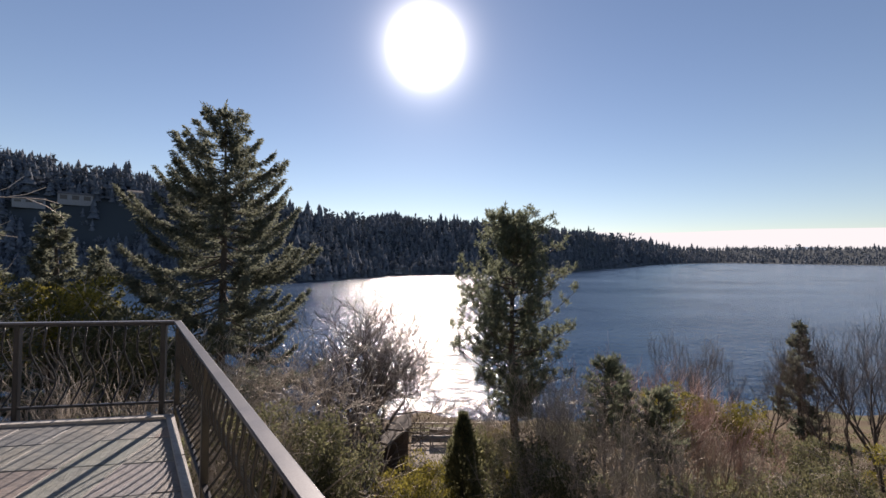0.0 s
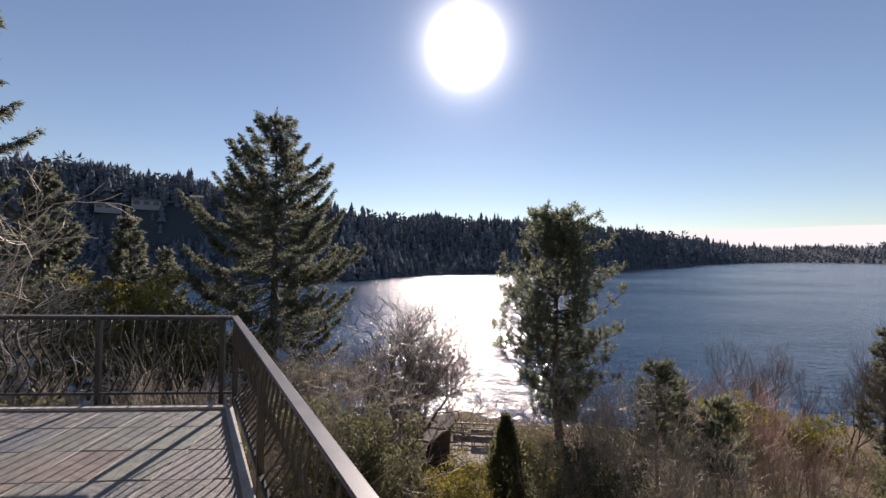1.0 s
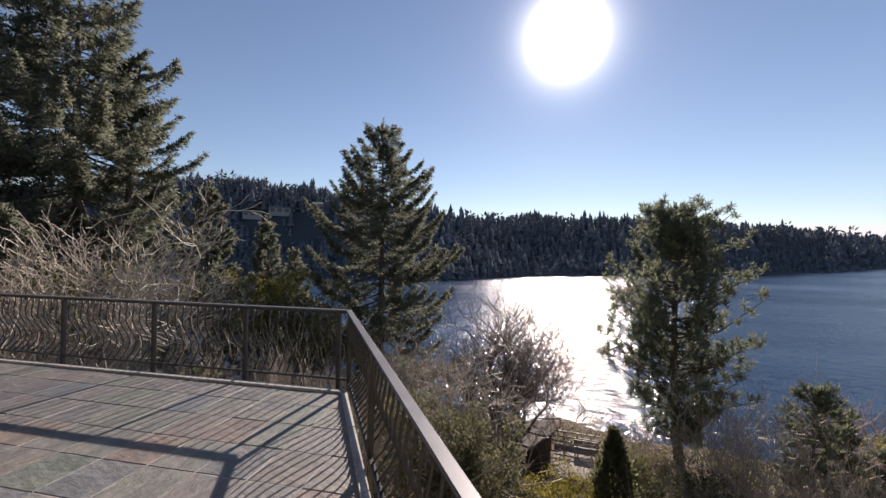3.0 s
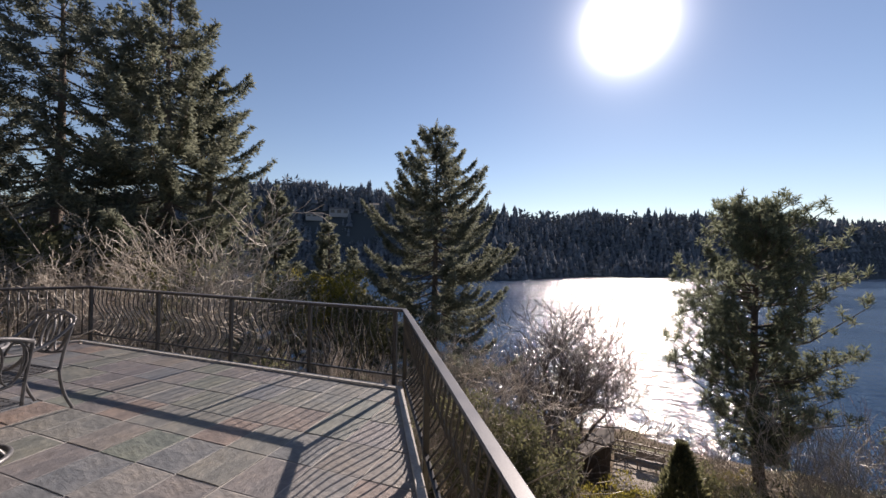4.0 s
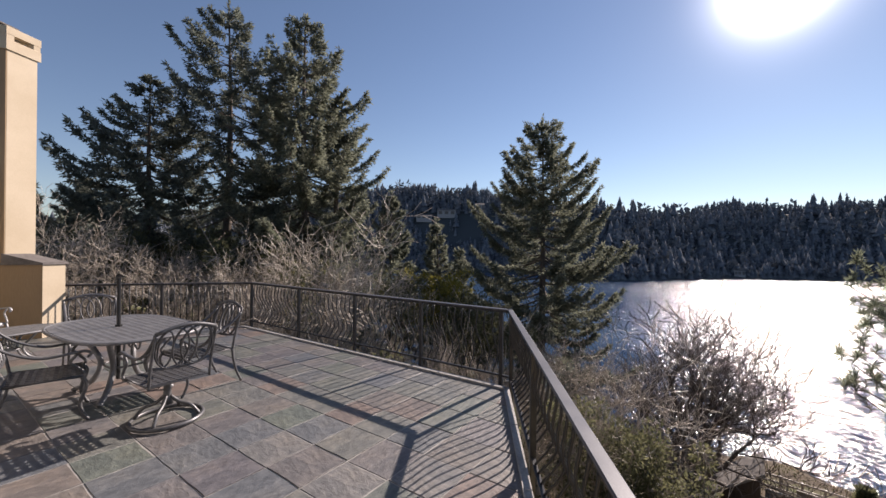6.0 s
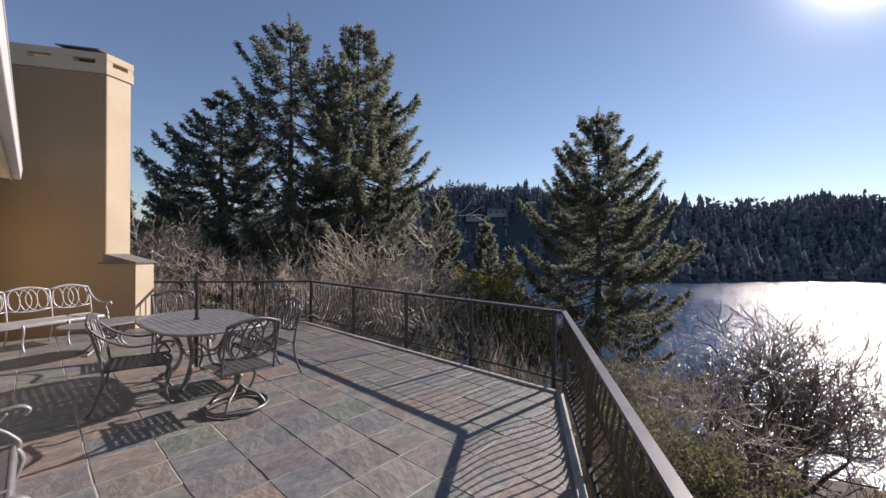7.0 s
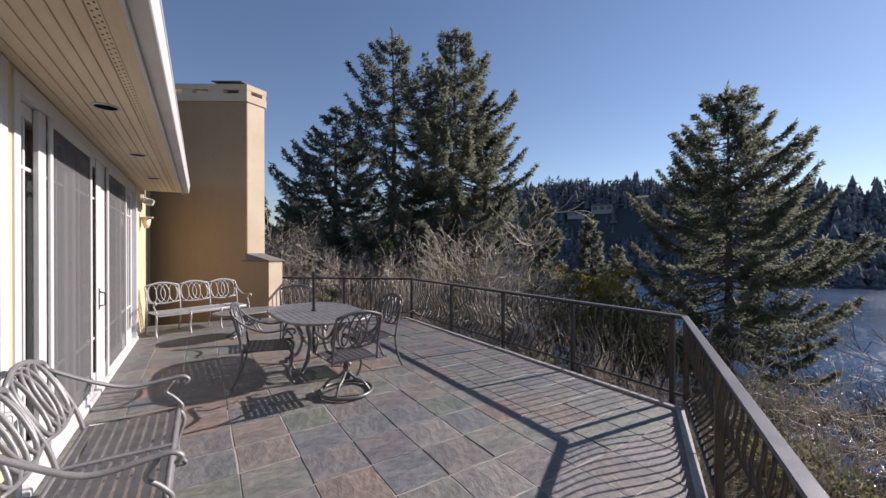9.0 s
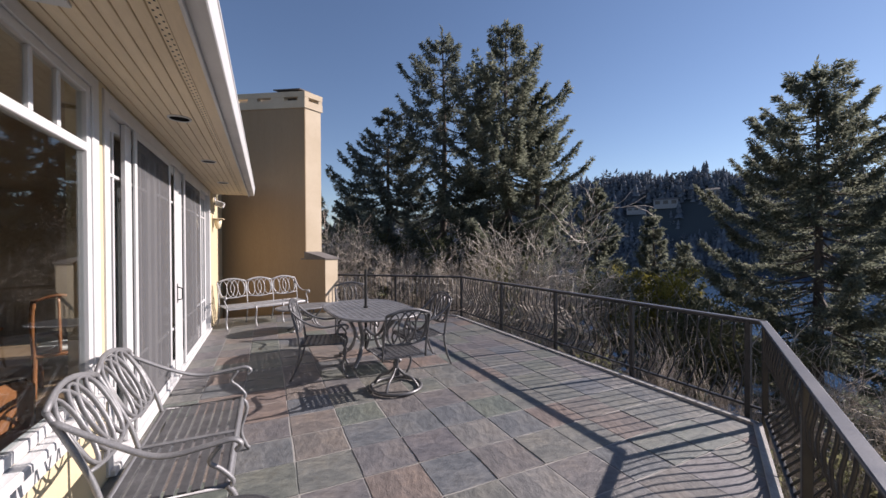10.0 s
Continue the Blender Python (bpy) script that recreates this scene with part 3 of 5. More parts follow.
# ---- house ----
WALL_T = 0.12
WX0, WX1 = -3.52, 2.6          # big window opening
WZ0, WZ1 = 0.66, 2.66
DX0, DX1 = -8.93, -3.74        # door opening
DZ1 = 2.68
house = [(-11.5, DX0, -5, 3.2), (DX0, DX1, DZ1, 3.2), (DX0, DX1, -5, 0.02), (DX1, WX0 - 0.0, -5, 3.2), (WX0, WX1, WZ1, 3.2), (WX0, WX1, -5, WZ0), (WX1, 6.0, -5, 3.2)]
wall = Mesh()
for x0, x1, z0, z1 in house:
    wall.box(x0, x1, FACE_Y - WALL_T, FACE_Y, z0, z1)
tagged(part("wall_house", wall, STUCCO), "cream stucco house wall facing the terrace", "wall", kind="structure")

# room behind the glass
room = Mesh().box(-10.3, 6, -6.4, -6.2, -0.1, 3.2).box(5.8, 6, -6.2, FACE_Y - WALL_T, -0.1, 3.2).box(-10.3, -10.1, -6.2, FACE_Y - WALL_T, -0.1, 3.2)
tagged(part("wall_room", room, ROOM_WALL), "plain warm beige inner room walls", "wall", kind="structure")
tagged(part("floor_room", Mesh().box(-10.1, 5.8, -6.2, FACE_Y - WALL_T, -0.12, 0.0), ROOM_FLOOR), "dark wooden room floor behind the glass", "floor", kind="structure")
tagged(part("ceiling_room", Mesh().box(-10.1, 5.8, -6.2, FACE_Y - WALL_T, 2.72, 2.85), ROOM_WALL), "plain room ceiling", "ceiling", kind="structure")
tagged(part("roof", Mesh().box(-10.3, 6, -6.4, FACE_Y + 0.6, 3.0, 3.2), ROOF), "flat dark roof of the house", "roof", kind="structure")

# soffit: boards along the wall, a vent strip, fascia and gutter
EAVE_Y, SOF_Z = -0.125, 2.735
sof = Mesh()
edges = [FACE_Y, -0.72, -0.645, -0.57, -0.495, -0.42, -0.345, -0.272]
for y0, y1 in zip(edges, edges[1:]):
    sof.box(-9.66, 6, y0 + 0.003, y1 - 0.003, SOF_Z, SOF_Z + 0.02, 0.004)
sof.box(-9.66, 6, -0.215, EAVE_Y, SOF_Z, SOF_Z + 0.02, 0.004)
sof.box(-9.66, 6, FACE_Y, EAVE_Y, SOF_Z + 0.016, SOF_Z + 0.03)
tagged(part("ceiling_soffit", sof, SOFFIT), "beige tongue-and-groove boarded soffit under the eaves", "soffit", kind="structure")
vent = Mesh().box(-9.66, 6, -0.269, -0.218, SOF_Z + 0.004, SOF_Z + 0.014)
tagged(part("trim_vent", vent, SOFFIT), "beige perforated soffit vent strip", "vent", kind="structure")
holes = Mesh()
for i in range(130):
    x = -9.5 + i * 0.06
    for k in (0, 1):
        holes.box(x + 0.03 * k, x + 0.03 * k + 0.013, -0.260 + 0.024 * k, -0.250 + 0.024 * k, SOF_Z + 0.002, SOF_Z + 0.0045)
tagged(part("trim_vent_slots", holes, DARK), "dark slots of the soffit vent", "vent", kind="stuff")
tagged(part("trim_fascia", Mesh().box(-9.68, 6, EAVE_Y, EAVE_Y + 0.02, SOF_Z - 0.03, 2.97, 0.003), WHITE), "white painted fascia board", "fascia", kind="structure")
gut = Mesh()
prof = [(0.0, 0.0), (0.085, 0.0), (0.092, 0.006), (0.106, 0.150), (0.112, 0.155), (0.112, 0.172), (0.102, 0.172), (0.0, 0.160)]
gv, n = [], len(prof)
for x in (-9.70, 6.0):
    gv += [(x, EAVE_Y + 0.022 + y, SOF_Z + 0.0 + z) for y, z in prof]
gut.add(gv, [tuple(range(n)), tuple(range(2 * n - 1, n - 1, -1))] + [(i, i + n, (i + 1) % n + n, (i + 1) % n) for i in range(n)])
tagged(part("gutter", gut, WHITE), "white metal gutter along the eaves", "gutter")

for x in (-2.3, -4.33, -6.15, -7.95):
    e = thing("recessed_light", pose(x, -0.45, SOF_Z), "unlit dark recessed downlight with white rim in the soffit", "downlight", "soffit downlights")
    ring = [(0.082 * math.cos(w), 0.082 * math.sin(w), -0.004) for w in np.linspace(0, 2 * math.pi, 20, endpoint=False)]
    part("trim_ring", Mesh().tube(ring, 0.009, 6, True), WHITE, e, smooth=True)
    part("can", Mesh().prism([(p[0], p[1]) for p in ring], -0.007, 0.003), MATT_BLACK, e)
e = thing("soffit_hatch", pose(-2.56, -0.68, SOF_Z), "white square panel fixed under the soffit", "panel")
part("panel", Mesh().box(-0.13, 0.13, -0.10, 0.10, -0.022, -0.002, 0.004), WHITE, e)


# chimney: boarded sides set askew to the house, slotted crown; built in its own axes, its front corner at the origin,
# u running back along the boarded face, v along the narrow pale face
TOPZ = 5.43
CORNER = Vector((-10.25, 1.10))
U, V = Vector((-0.521, -0.854)), Vector((-0.47, 0.883))
N_U, N_V = Vector((0.854, -0.521)), Vector((0.883, 0.47))


def chim_at(u, v, out_u=0.0, out_v=0.0):
    q = CORNER + U * u + V * v + N_U * out_u + N_V * out_v
    return q.x, q.y


chim = thing("chimney", pose(0, 0, 0), "tall tan sided chimney with slotted crown beside the terrace", "chimney")


def chim_prism(name, u0, u1, v0, v1, z0, z1, mat, label="", bev=0.0):
    poly = [chim_at(u0, v0), chim_at(u0, v1), chim_at(u1, v1), chim_at(u1, v0)]
    return part(name, Mesh().prism(poly, z0, z1, bev), mat, chim, label)


SHAFT_W, LOW_W = 0.45, 0.36
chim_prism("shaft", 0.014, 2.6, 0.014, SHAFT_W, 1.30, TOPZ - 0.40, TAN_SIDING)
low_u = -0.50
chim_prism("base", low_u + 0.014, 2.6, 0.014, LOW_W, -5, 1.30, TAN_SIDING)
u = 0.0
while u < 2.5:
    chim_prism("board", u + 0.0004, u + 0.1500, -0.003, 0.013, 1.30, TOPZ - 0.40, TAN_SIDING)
    u += 0.1504
u = low_u
while u < 2.5:
    chim_prism("board", u + 0.0004, u + 0.1500, -0.003, 0.013, -0.3, 1.298, TAN_SIDING)
    u += 0.1504
# narrow sunward faces take the paler tan, their sunlight put into the colour
chim_prism("sunlit_face_panel", -0.002, 0.013, 0.014, SHAFT_W + 0.002, 1.34, TOPZ - 0.40, CHIM_TRIM)
chim_prism("sunlit_base_panel", low_u - 0.002, low_u + 0.013, -0.003, LOW_W + 0.002, -0.3, 1.299, CHIM_TRIM)
chim_prism("ledge", low_u - 0.03, 0.10, -0.035, LOW_W + 0.03, 1.30, 1.335, ROOF, "grey stone ledge cap", 0.006)
a0, a1, b0, b1 = chim_at(low_u - 0.03, -0.03), chim_at(low_u - 0.03, LOW_W + 0.03), chim_at(0.012, -0.03), chim_at(0.012, LOW_W + 0.03)
sl = Mesh().add([(*a0, 1.337), (*a1, 1.337), (*b1, 1.337), (*b0, 1.337), (*b1, 1.50), (*b0, 1.50)], [(0, 1, 4, 5), (0, 5, 3), (1, 2, 4), (3, 5, 4, 2), (3, 2, 1, 0)])
part("slope", sl, ROOF, chim, "sloping grey stone shoulder")
# crown: a band, blocks with slots between them, a rail on top
chim_prism("crown_band", -0.03, 2.6, -0.03, SHAFT_W + 0.03, TOPZ - 0.40, TOPZ - 0.22, CHIM_TRIM, "", 0.008)
chim_prism("crown_rail", 0.10, 2.6, -0.03, 0.09, TOPZ - 0.13, TOPZ, CHIM_TRIM, "", 0.006)
chim_prism("crown_rail", -0.03, 0.097, -0.03, SHAFT_W + 0.03, TOPZ - 0.13, TOPZ, CHIM_TRIM, "", 0.006)
chim_prism("crown_rail", 0.10, 2.6, SHAFT_W - 0.08, SHAFT_W + 0.03, TOPZ - 0.13, TOPZ, CHIM_TRIM, "", 0.006)
for u0, u1 in ((-0.025, 0.16), (0.52, 0.86), (1.22, 1.46), (1.80, 2.6)):
    chim_prism("crown_block", u0, u1, -0.024, 0.085, TOPZ - 0.225, TOPZ - 0.125, CHIM_TRIM)
chim_prism("crown_block", -0.024, 0.09, SHAFT_W - 0.08, SHAFT_W + 0.024, TOPZ - 0.225, TOPZ - 0.125, CHIM_TRIM)
chim_prism("flue", 0.25, 0.85, 0.12, 0.36, TOPZ - 0.225, TOPZ + 0.04, ROOF, "square dark flue")
chim_prism("flue_cover", 0.20, 0.90, 0.08, 0.40, TOPZ + 0.09, TOPZ + 0.115, ROOF, "thin dark metal flue cover", 0.004)
for u0, v0 in ((0.27, 0.14), (0.80, 0.14), (0.27, 0.31), (0.80, 0.31)):
    chim_prism("flue_leg", u0, u0 + 0.03, v0, v0 + 0.03, TOPZ + 0.03, TOPZ + 0.092, DARK)
chim_prism("side_flue", 0.55, 1.1, SHAFT_W - 0.01, SHAFT_W + 0.20, 2.6, 3.75, CHIM_TRIM, "", 0.008)


# ---- window and doors ----
def bar(mb, x0, x1, z0, z1, y0, y1):
    return mb.box(x0, x1, FACE_Y + y0, FACE_Y + y1, z0, z1, 0.004)


win = thing("window_1", pose(0, 0, 0), "large white-framed picture window with small transom lights", "window", kind="structure")
part("casing", bar(bar(bar(Mesh(), WX0 - 0.10, WX0, WZ0 - 0.05, WZ1 + 0.06, -0.02, 0.016), WX0, WX1, WZ1 - 0.02, WZ1 + 0.06, -0.02, 0.016), WX1, WX1 + 0.13, WZ0 - 0.05, WZ1 + 0.06, -0.02, 0.03), WHITE, win)
part("window_frame", bar(bar(bar(Mesh(), WX0, WX0 + 0.055, WZ0, WZ1 - 0.022, -0.05, 0.005), WX0 + 0.055, WX1, WZ1 - 0.075, WZ1 - 0.022, -0.05, 0.005), WX0 + 0.055, WX1, WZ0, WZ0 + 0.06, -0.05, 0.005), WHITE, win)
part("transom_bar", bar(Mesh(), WX0 + 0.055, WX1, 2.215, 2.27, -0.05, 0.004), WHITE, win)
x = -3.14
while x < WX1:
    part("mullion", bar(Mesh(), x - 0.018, x + 0.018, 2.272, WZ1 - 0.077, -0.03, -0.004), WHITE, win)
    x += 0.275
for z0, z1 in ((WZ0 + 0.06, 2.215), (2.27, WZ1 - 0.075)):
    part("pane", Mesh().box(WX0 + 0.055, WX1, FACE_Y - 0.024, FACE_Y - 0.019, z0, z1), GLASS, win).visible_shadow = False
part("window_sill", Mesh().box(WX0 - 0.16, WX1 + 0.16, FACE_Y - 0.04, FACE_Y + 0.07, WZ0 - 0.055, WZ0 - 0.002, 0.008), WHITE, win)
part("apron", bar(Mesh(), WX0 - 0.13, WX1 + 0.13, WZ0 - 0.16, WZ0 - 0.057, 0.001, 0.025), WHITE, win)

door = thing("door_1", pose(0, 0, 0), "wide white-framed glazed terrace doors with grey screens", "door", kind="structure")
part("door_frame", bar(bar(bar(Mesh(), DX0 - 0.05, DX0 + 0.07, 0.02, DZ1 + 0.03, -0.12, 0.03), DX1 - 0.07, DX1 + 0.02, 0.02, DZ1 + 0.03, -0.12, 0.016), DX0 + 0.07, DX1 - 0.07, DZ1 - 0.08, DZ1 + 0.03, -0.12, 0.016), WHITE, door)
part("threshold", Mesh().box(DX0 + 0.0, DX1, FACE_Y - 0.10, FACE_Y + 0.05, 0.006, 0.055, 0.008), WHITE, door)
pw = (DX1 - DX0 - 0.14) / 4
for i in range(4):
    x1 = DX1 - 0.07 - i * pw
    x0 = x1 - pw
    yy = -0.06 if i in (0, 3) else -0.03
    leaf = part("door_leaf", bar(bar(bar(bar(Mesh(), x0 + 0.003, x0 + 0.1, 0.06, DZ1 - 0.083, yy - 0.02, yy + 0.022), x1 - 0.1, x1 - 0.003, 0.06, DZ1 - 0.083, yy - 0.02, yy + 0.022),
                x0 + 0.1, x1 - 0.1, 0.06, 0.24, yy - 0.02, yy + 0.022), x0 + 0.1, x1 - 0.1, DZ1 - 0.18, DZ1 - 0.083, yy - 0.02, yy + 0.022), WHITE, door)
    for z in (2.16, 0.62):
        part("muntin", bar(Mesh(), x0 + 0.1, x1 - 0.1, z - 0.014, z + 0.014, yy - 0.012, yy + 0.015), WHITE, leaf)
    for xm in (x0 + 0.28, x1 - 0.28):
        part("muntin", bar(Mesh(), xm - 0.012, xm + 0.012, 0.24, DZ1 - 0.18, yy - 0.011, yy + 0.013), WHITE, leaf)
    part("pane", Mesh().box(x0 + 0.1, x1 - 0.1, FACE_Y + yy - 0.003, FACE_Y + yy + 0.003, 0.24, DZ1 - 0.18), GLASS, leaf).visible_shadow = False
part("mullion_post", bar(Mesh(), -4.345, -4.20, 0.06, DZ1 - 0.083, -0.035, -0.002), WHITE, door)
part("mullion_post", bar(Mesh(), -6.16, -5.94, 0.06, DZ1 - 0.083, -0.006, 0.006), WHITE, door)
for x1, x0 in ((-4.36, -5.66), (-6.46, -7.86)):
    sc = part("screen_door", bar(bar(bar(bar(Mesh(), x0, x0 + 0.055, 0.06, DZ1 - 0.083, 0.0, 0.022), x1 - 0.055, x1, 0.06, DZ1 - 0.083, 0.0, 0.022),
              x0 + 0.055, x1 - 0.055, 0.06, 0.13, 0.0, 0.022), x0 + 0.055, x1 - 0.055, DZ1 - 0.14, DZ1 - 0.083, 0.0, 0.022), WHITE, door)
    part("mesh_panel", Mesh().box(x0 + 0.055, x1 - 0.055, FACE_Y + 0.009, FACE_Y + 0.012, 0.13, DZ1 - 0.14), SCREEN, sc, "fine grey insect screen")
hd = Mesh().box(-6.06, -6.02, FACE_Y + 0.0, FACE_Y + 0.012, 0.92, 1.16, 0.004).tube([(-6.04, FACE_Y + 0.012, 0.96), (-6.04, FACE_Y + 0.06, 0.97), (-6.04, FACE_Y + 0.06, 1.10), (-6.04, FACE_Y + 0.012, 1.12)], 0.009)
part("door_handle", hd, DARK, door, "dark metal pull handle")

# lamp, flood light on the wall end
e = thing("wall_lamp", pose(-9.55, FACE_Y, 2.12), "cream wall lantern with frosted glass bowl", "wall lamp")
part("back_plate", Mesh().box(-0.05, 0.05, 0.0, 0.02, -0.10, 0.16, 0.006), LAMP_GLASS, e)
pts = [(0.045, -0.12), (0.075, -0.04), (0.095, 0.07)]
lamp = Mesh()
lv = []
for r, z in pts:
    lv += [(r * math.cos(w), 0.10 + r * math.sin(w) * 0.8, z) for w in np.linspace(0, 2 * math.pi, 12, endpoint=False)]
lamp.add(lv, [tuple(range(11, -1, -1)), tuple(range(24, 36))] + [(12 * r + k, 12 * r + (k + 1) % 12, 12 * r + 12 + (k + 1) % 12, 12 * r + 12 + k) for r in (0, 1) for k in range(12)])
part("shade", lamp, LAMP_GLASS, e, "frosted cream glass bowl", True)
part("lid", Mesh().box(-0.11, 0.11, 0.01, 0.21, 0.072, 0.095, 0.01), CHIM_TRIM, e)
e = thing("flood_light", pose(-9.85, FACE_Y, 2.58), "small white outdoor flood light under the eaves", "flood light")
part("mount", Mesh().box(-0.05, 0.05, 0, 0.03, -0.04, 0.10, 0.006), WHITE, e)
part("head", Mesh().box(-0.09, 0.09, 0.03, 0.20, -0.06, 0.06, 0.015).moved(Matrix.Rotation(radians(-20), 4, "X")), WHITE, e)


# ---- vegetation ----
def sticks(name, segs, mat, sides=4):
    """Tapered sticks, rows of x0 y0 z0 x1 y1 z1 r0 r1, in one mesh."""
    a = np.array(segs)
    p, q, r0, r1 = a[:, :3], a[:, 3:6], a[:, 6:7], a[:, 7:8]
    d = q - p
    d /= np.linalg.norm(d, axis=1, keepdims=True) + 1e-9
    s, t = frame_of(d)
    v = []
    for base, r in ((p, r0), (q, r1)):
        for k in range(sides):
            w = 2 * math.pi * k / sides
            v.append(base + (s * math.cos(w) + t * math.sin(w)) * r)
    v = np.stack(v, 1).reshape(-1, 3)
    n = len(a)
    off = (np.arange(n) * 2 * sides)[:, None]
    f = np.concatenate([off + np.array([[k, (k + 1) % sides, sides + (k + 1) % sides, sides + k]]) for k in range(sides)], 0)
    return soup(name, v, f, mat)


def conifer(x, y, top, half, seed, label, lean=0.0, mat=None, first=0.12, gaps=0.25, shape=0.75, dens=1.0, foot=None, full=None, step=1.0, fine=4, rising=0.55):
    """A fir: trunk, whorls of drooping limbs that turn up at the tip, each limb set with sprays of needles."""
    rng = np.random.default_rng(seed)
    z0 = (ground_z(x, y) if foot is None else foot) - 0.3
    h = top - z0
    e = thing("fir_tree", pose(x, y, z0), label, "tree", "tall firs")
    trunk, limbs, sp, sd, sl = [], [], [], [], []
    r_base = 0.012 * h + 0.08
    prev = np.array([0, 0, 0.0])
    lx, ly = rng.normal(0, 0.02, 2)
    def axis(u):
        return np.array([lean * h * u * u + lx * h * math.sin(u * 3), ly * h * math.sin(u * 2.5), h * u])
    for i in range(1, 15):
        u = i / 14
        q = axis(u)
        trunk.append([*prev, *q, r_base * (1 - (i - 1) / 14) ** 0.9 + 0.01, r_base * (1 - u) ** 0.9 + 0.01])
        prev = q
    u = first
    while u < 0.985:
        reach = half * min(1.0, (1 - u) / (1 - (full or first))) ** shape * (0.55 + 0.45 * smooth_step(first, first + 0.12, u))
        n = 5 if u > 0.85 else 6
        w0 = rng.uniform(0, 6.28)
        for k in range(n):
            if rng.random() < gaps * 0.5:
                continue
            w = w0 + 6.28 * k / n + rng.normal(0, 0.25)
            ln = max(0.25, reach * rng.uniform(0.6, 1.12))
            base = axis(u + rng.uniform(-0.008, 0.008))
            out = np.array([math.cos(w), math.sin(w), 0])
            rise = (rising * (u - 0.56) + rng.normal(0, 0.10))
            pts = [base]
            m = max(3, int(ln / 0.45))
            for j in range(1, m + 1):
                s = j / m
                pts.append(base + out * ln * s * (1 - 0.06 * s) + np.array([0, 0, ln * (rise * s - 0.44 * s * (1 - s) + 0.06 * s * s + 0.16 * s ** 4)]))
            for j in range(m):
                r0, r1 = 0.012 + 0.010 * ln * (1 - j / m), 0.008 + 0.010 * ln * (1 - (j + 1) / m)
                limbs.append([*pts[j], *pts[j + 1], r0, r1])
            side = np.array([-out[1], out[0], 0])
            cnt = int(ln * 38 * dens) + 8
            ss = rng.uniform(0.12, 1.0, cnt) ** 0.75
            for s in ss:
                jf = s * m
                j = min(m - 1, int(jf))
                c = pts[j] + (pts[j + 1] - pts[j]) * (jf - j)
                # spray: a side twig with a few blades
                fan = (1 - s) * 0.34 * ln + 0.18
                sg = rng.choice((-1, 1))
                tw = side * sg * rng.uniform(0.3, 1.0) + out * rng.uniform(0.3, 0.9) + np.array([0, 0, rng.normal(-0.12, 0.16)])
                tw /= np.linalg.norm(tw)
                ext = fan * rng.uniform(0.2, 1.0)
                for g in np.linspace(0.2, 1.0, fine):
                    sp.append(c + tw * ext * g + rng.normal(0, 0.035, 3))
                    sd.append(tw + rng.normal(0, 0.55, 3) + np.array([0, 0, 0.12 * g]))
                    sl.append(rng.uniform(0.16, 0.36) * (4 / fine) ** 0.7)
        u += step * rng.uniform(0.017, 0.027) * (18 / max(9, h)) ** 0.5
    for _ in range(40):
        sp.append(axis(rng.uniform(0.93, 1.0)))
        sd.append(rng.normal(0, 0.5, 3) + np.array([0, 0, 1.0]))
        sl.append(rng.uniform(0.2, 0.4))
    part("trunk", sticks("trunk", trunk, BARK, 8), BARK, e)
    tagged(part("bough_frame", sticks("bough_frame", limbs, BARK, 4), BARK, e), kind="stuff")
    sl = np.array(sl)
    part("crown", blades("crown", np.array(sp), np.array(sd), sl, sl * 0.30, mat or FIR, rng), FIR, e)
    return e


def grow(rng, p, d, ln, r, depth, segs, spread, up, tips, wig=0.18, kids=(2, 4)):
    """Branches that fork; tips gathers where the last ones end."""
    n = 3 if depth > 0 else 2
    q = p
    joints = []
    for i in range(n):
        d = d + rng.normal(0, wig, 3) + np.array([0, 0, up * 0.25])
        d /= np.linalg.norm(d)
        nq = q + d * ln / n
        r1 = r * (1 - 0.35 * (i + 1) / n)
        segs.append([*q, *nq, r * (1 - 0.35 * i / n), r1])
        q = nq
        joints.append((q, d, r1))
    if depth == 0:
        tips.append((q, d))
        return
    for j, (c, dd, rr) in enumerate(joints):
        cnt = rng.integers(kids[0], kids[1]) if j == n - 1 else rng.integers(1, max(2, kids[1] - 1))
        for _ in range(cnt):
            nd = dd + rng.normal(0, spread, 3) + np.array([0, 0, up])
            nd /= np.linalg.norm(nd)
            grow(rng, c, nd, ln * rng.uniform(0.55, 0.85), max(0.004, rr * rng.uniform(0.5, 0.75)), depth - 1, segs, spread, up, tips, wig, kids)


def bare_tree(seed, h, r, stems, depth, spread, up, mat, wig=0.18, trunk=0.35, kids=(2, 4), thin=0.0045, lean_to=(0.15, 0.5)):
    """Meshes of a leafless tree about h high, its foot at the origin."""
    rng = np.random.default_rng(seed)
    segs, tips = [], []
    for s in range(stems):
        w = rng.uniform(0, 6.28)
        lean = 0.12 if stems == 1 else rng.uniform(*lean_to)
        d = np.array([math.cos(w) * lean, math.sin(w) * lean, 1.0])
        p0 = np.array([math.cos(w), math.sin(w), 0]) * (0.0 if stems == 1 else 0.25)
        grow(rng, p0, d / np.linalg.norm(d), h * trunk, r * rng.uniform(0.7, 1.1), depth, segs, spread, up, tips, wig, kids)
    a = np.array(segs)
    k = h / max(np.percentile(a[:, 5], 99.5), 0.1)
    a[:, :6] *= k
    a[:, 6:] = np.maximum(a[:, 6:], thin)
    big = a[:, 6] > 0.022
    me1 = sticks("trunk", a[big] if big.any() else a[:2], mat, 6)
    me2 = sticks("twigs", a[~big], mat, 3)
    return me1, me2, np.array([t[0] for t in tips]), np.array([t[1] for t in tips])


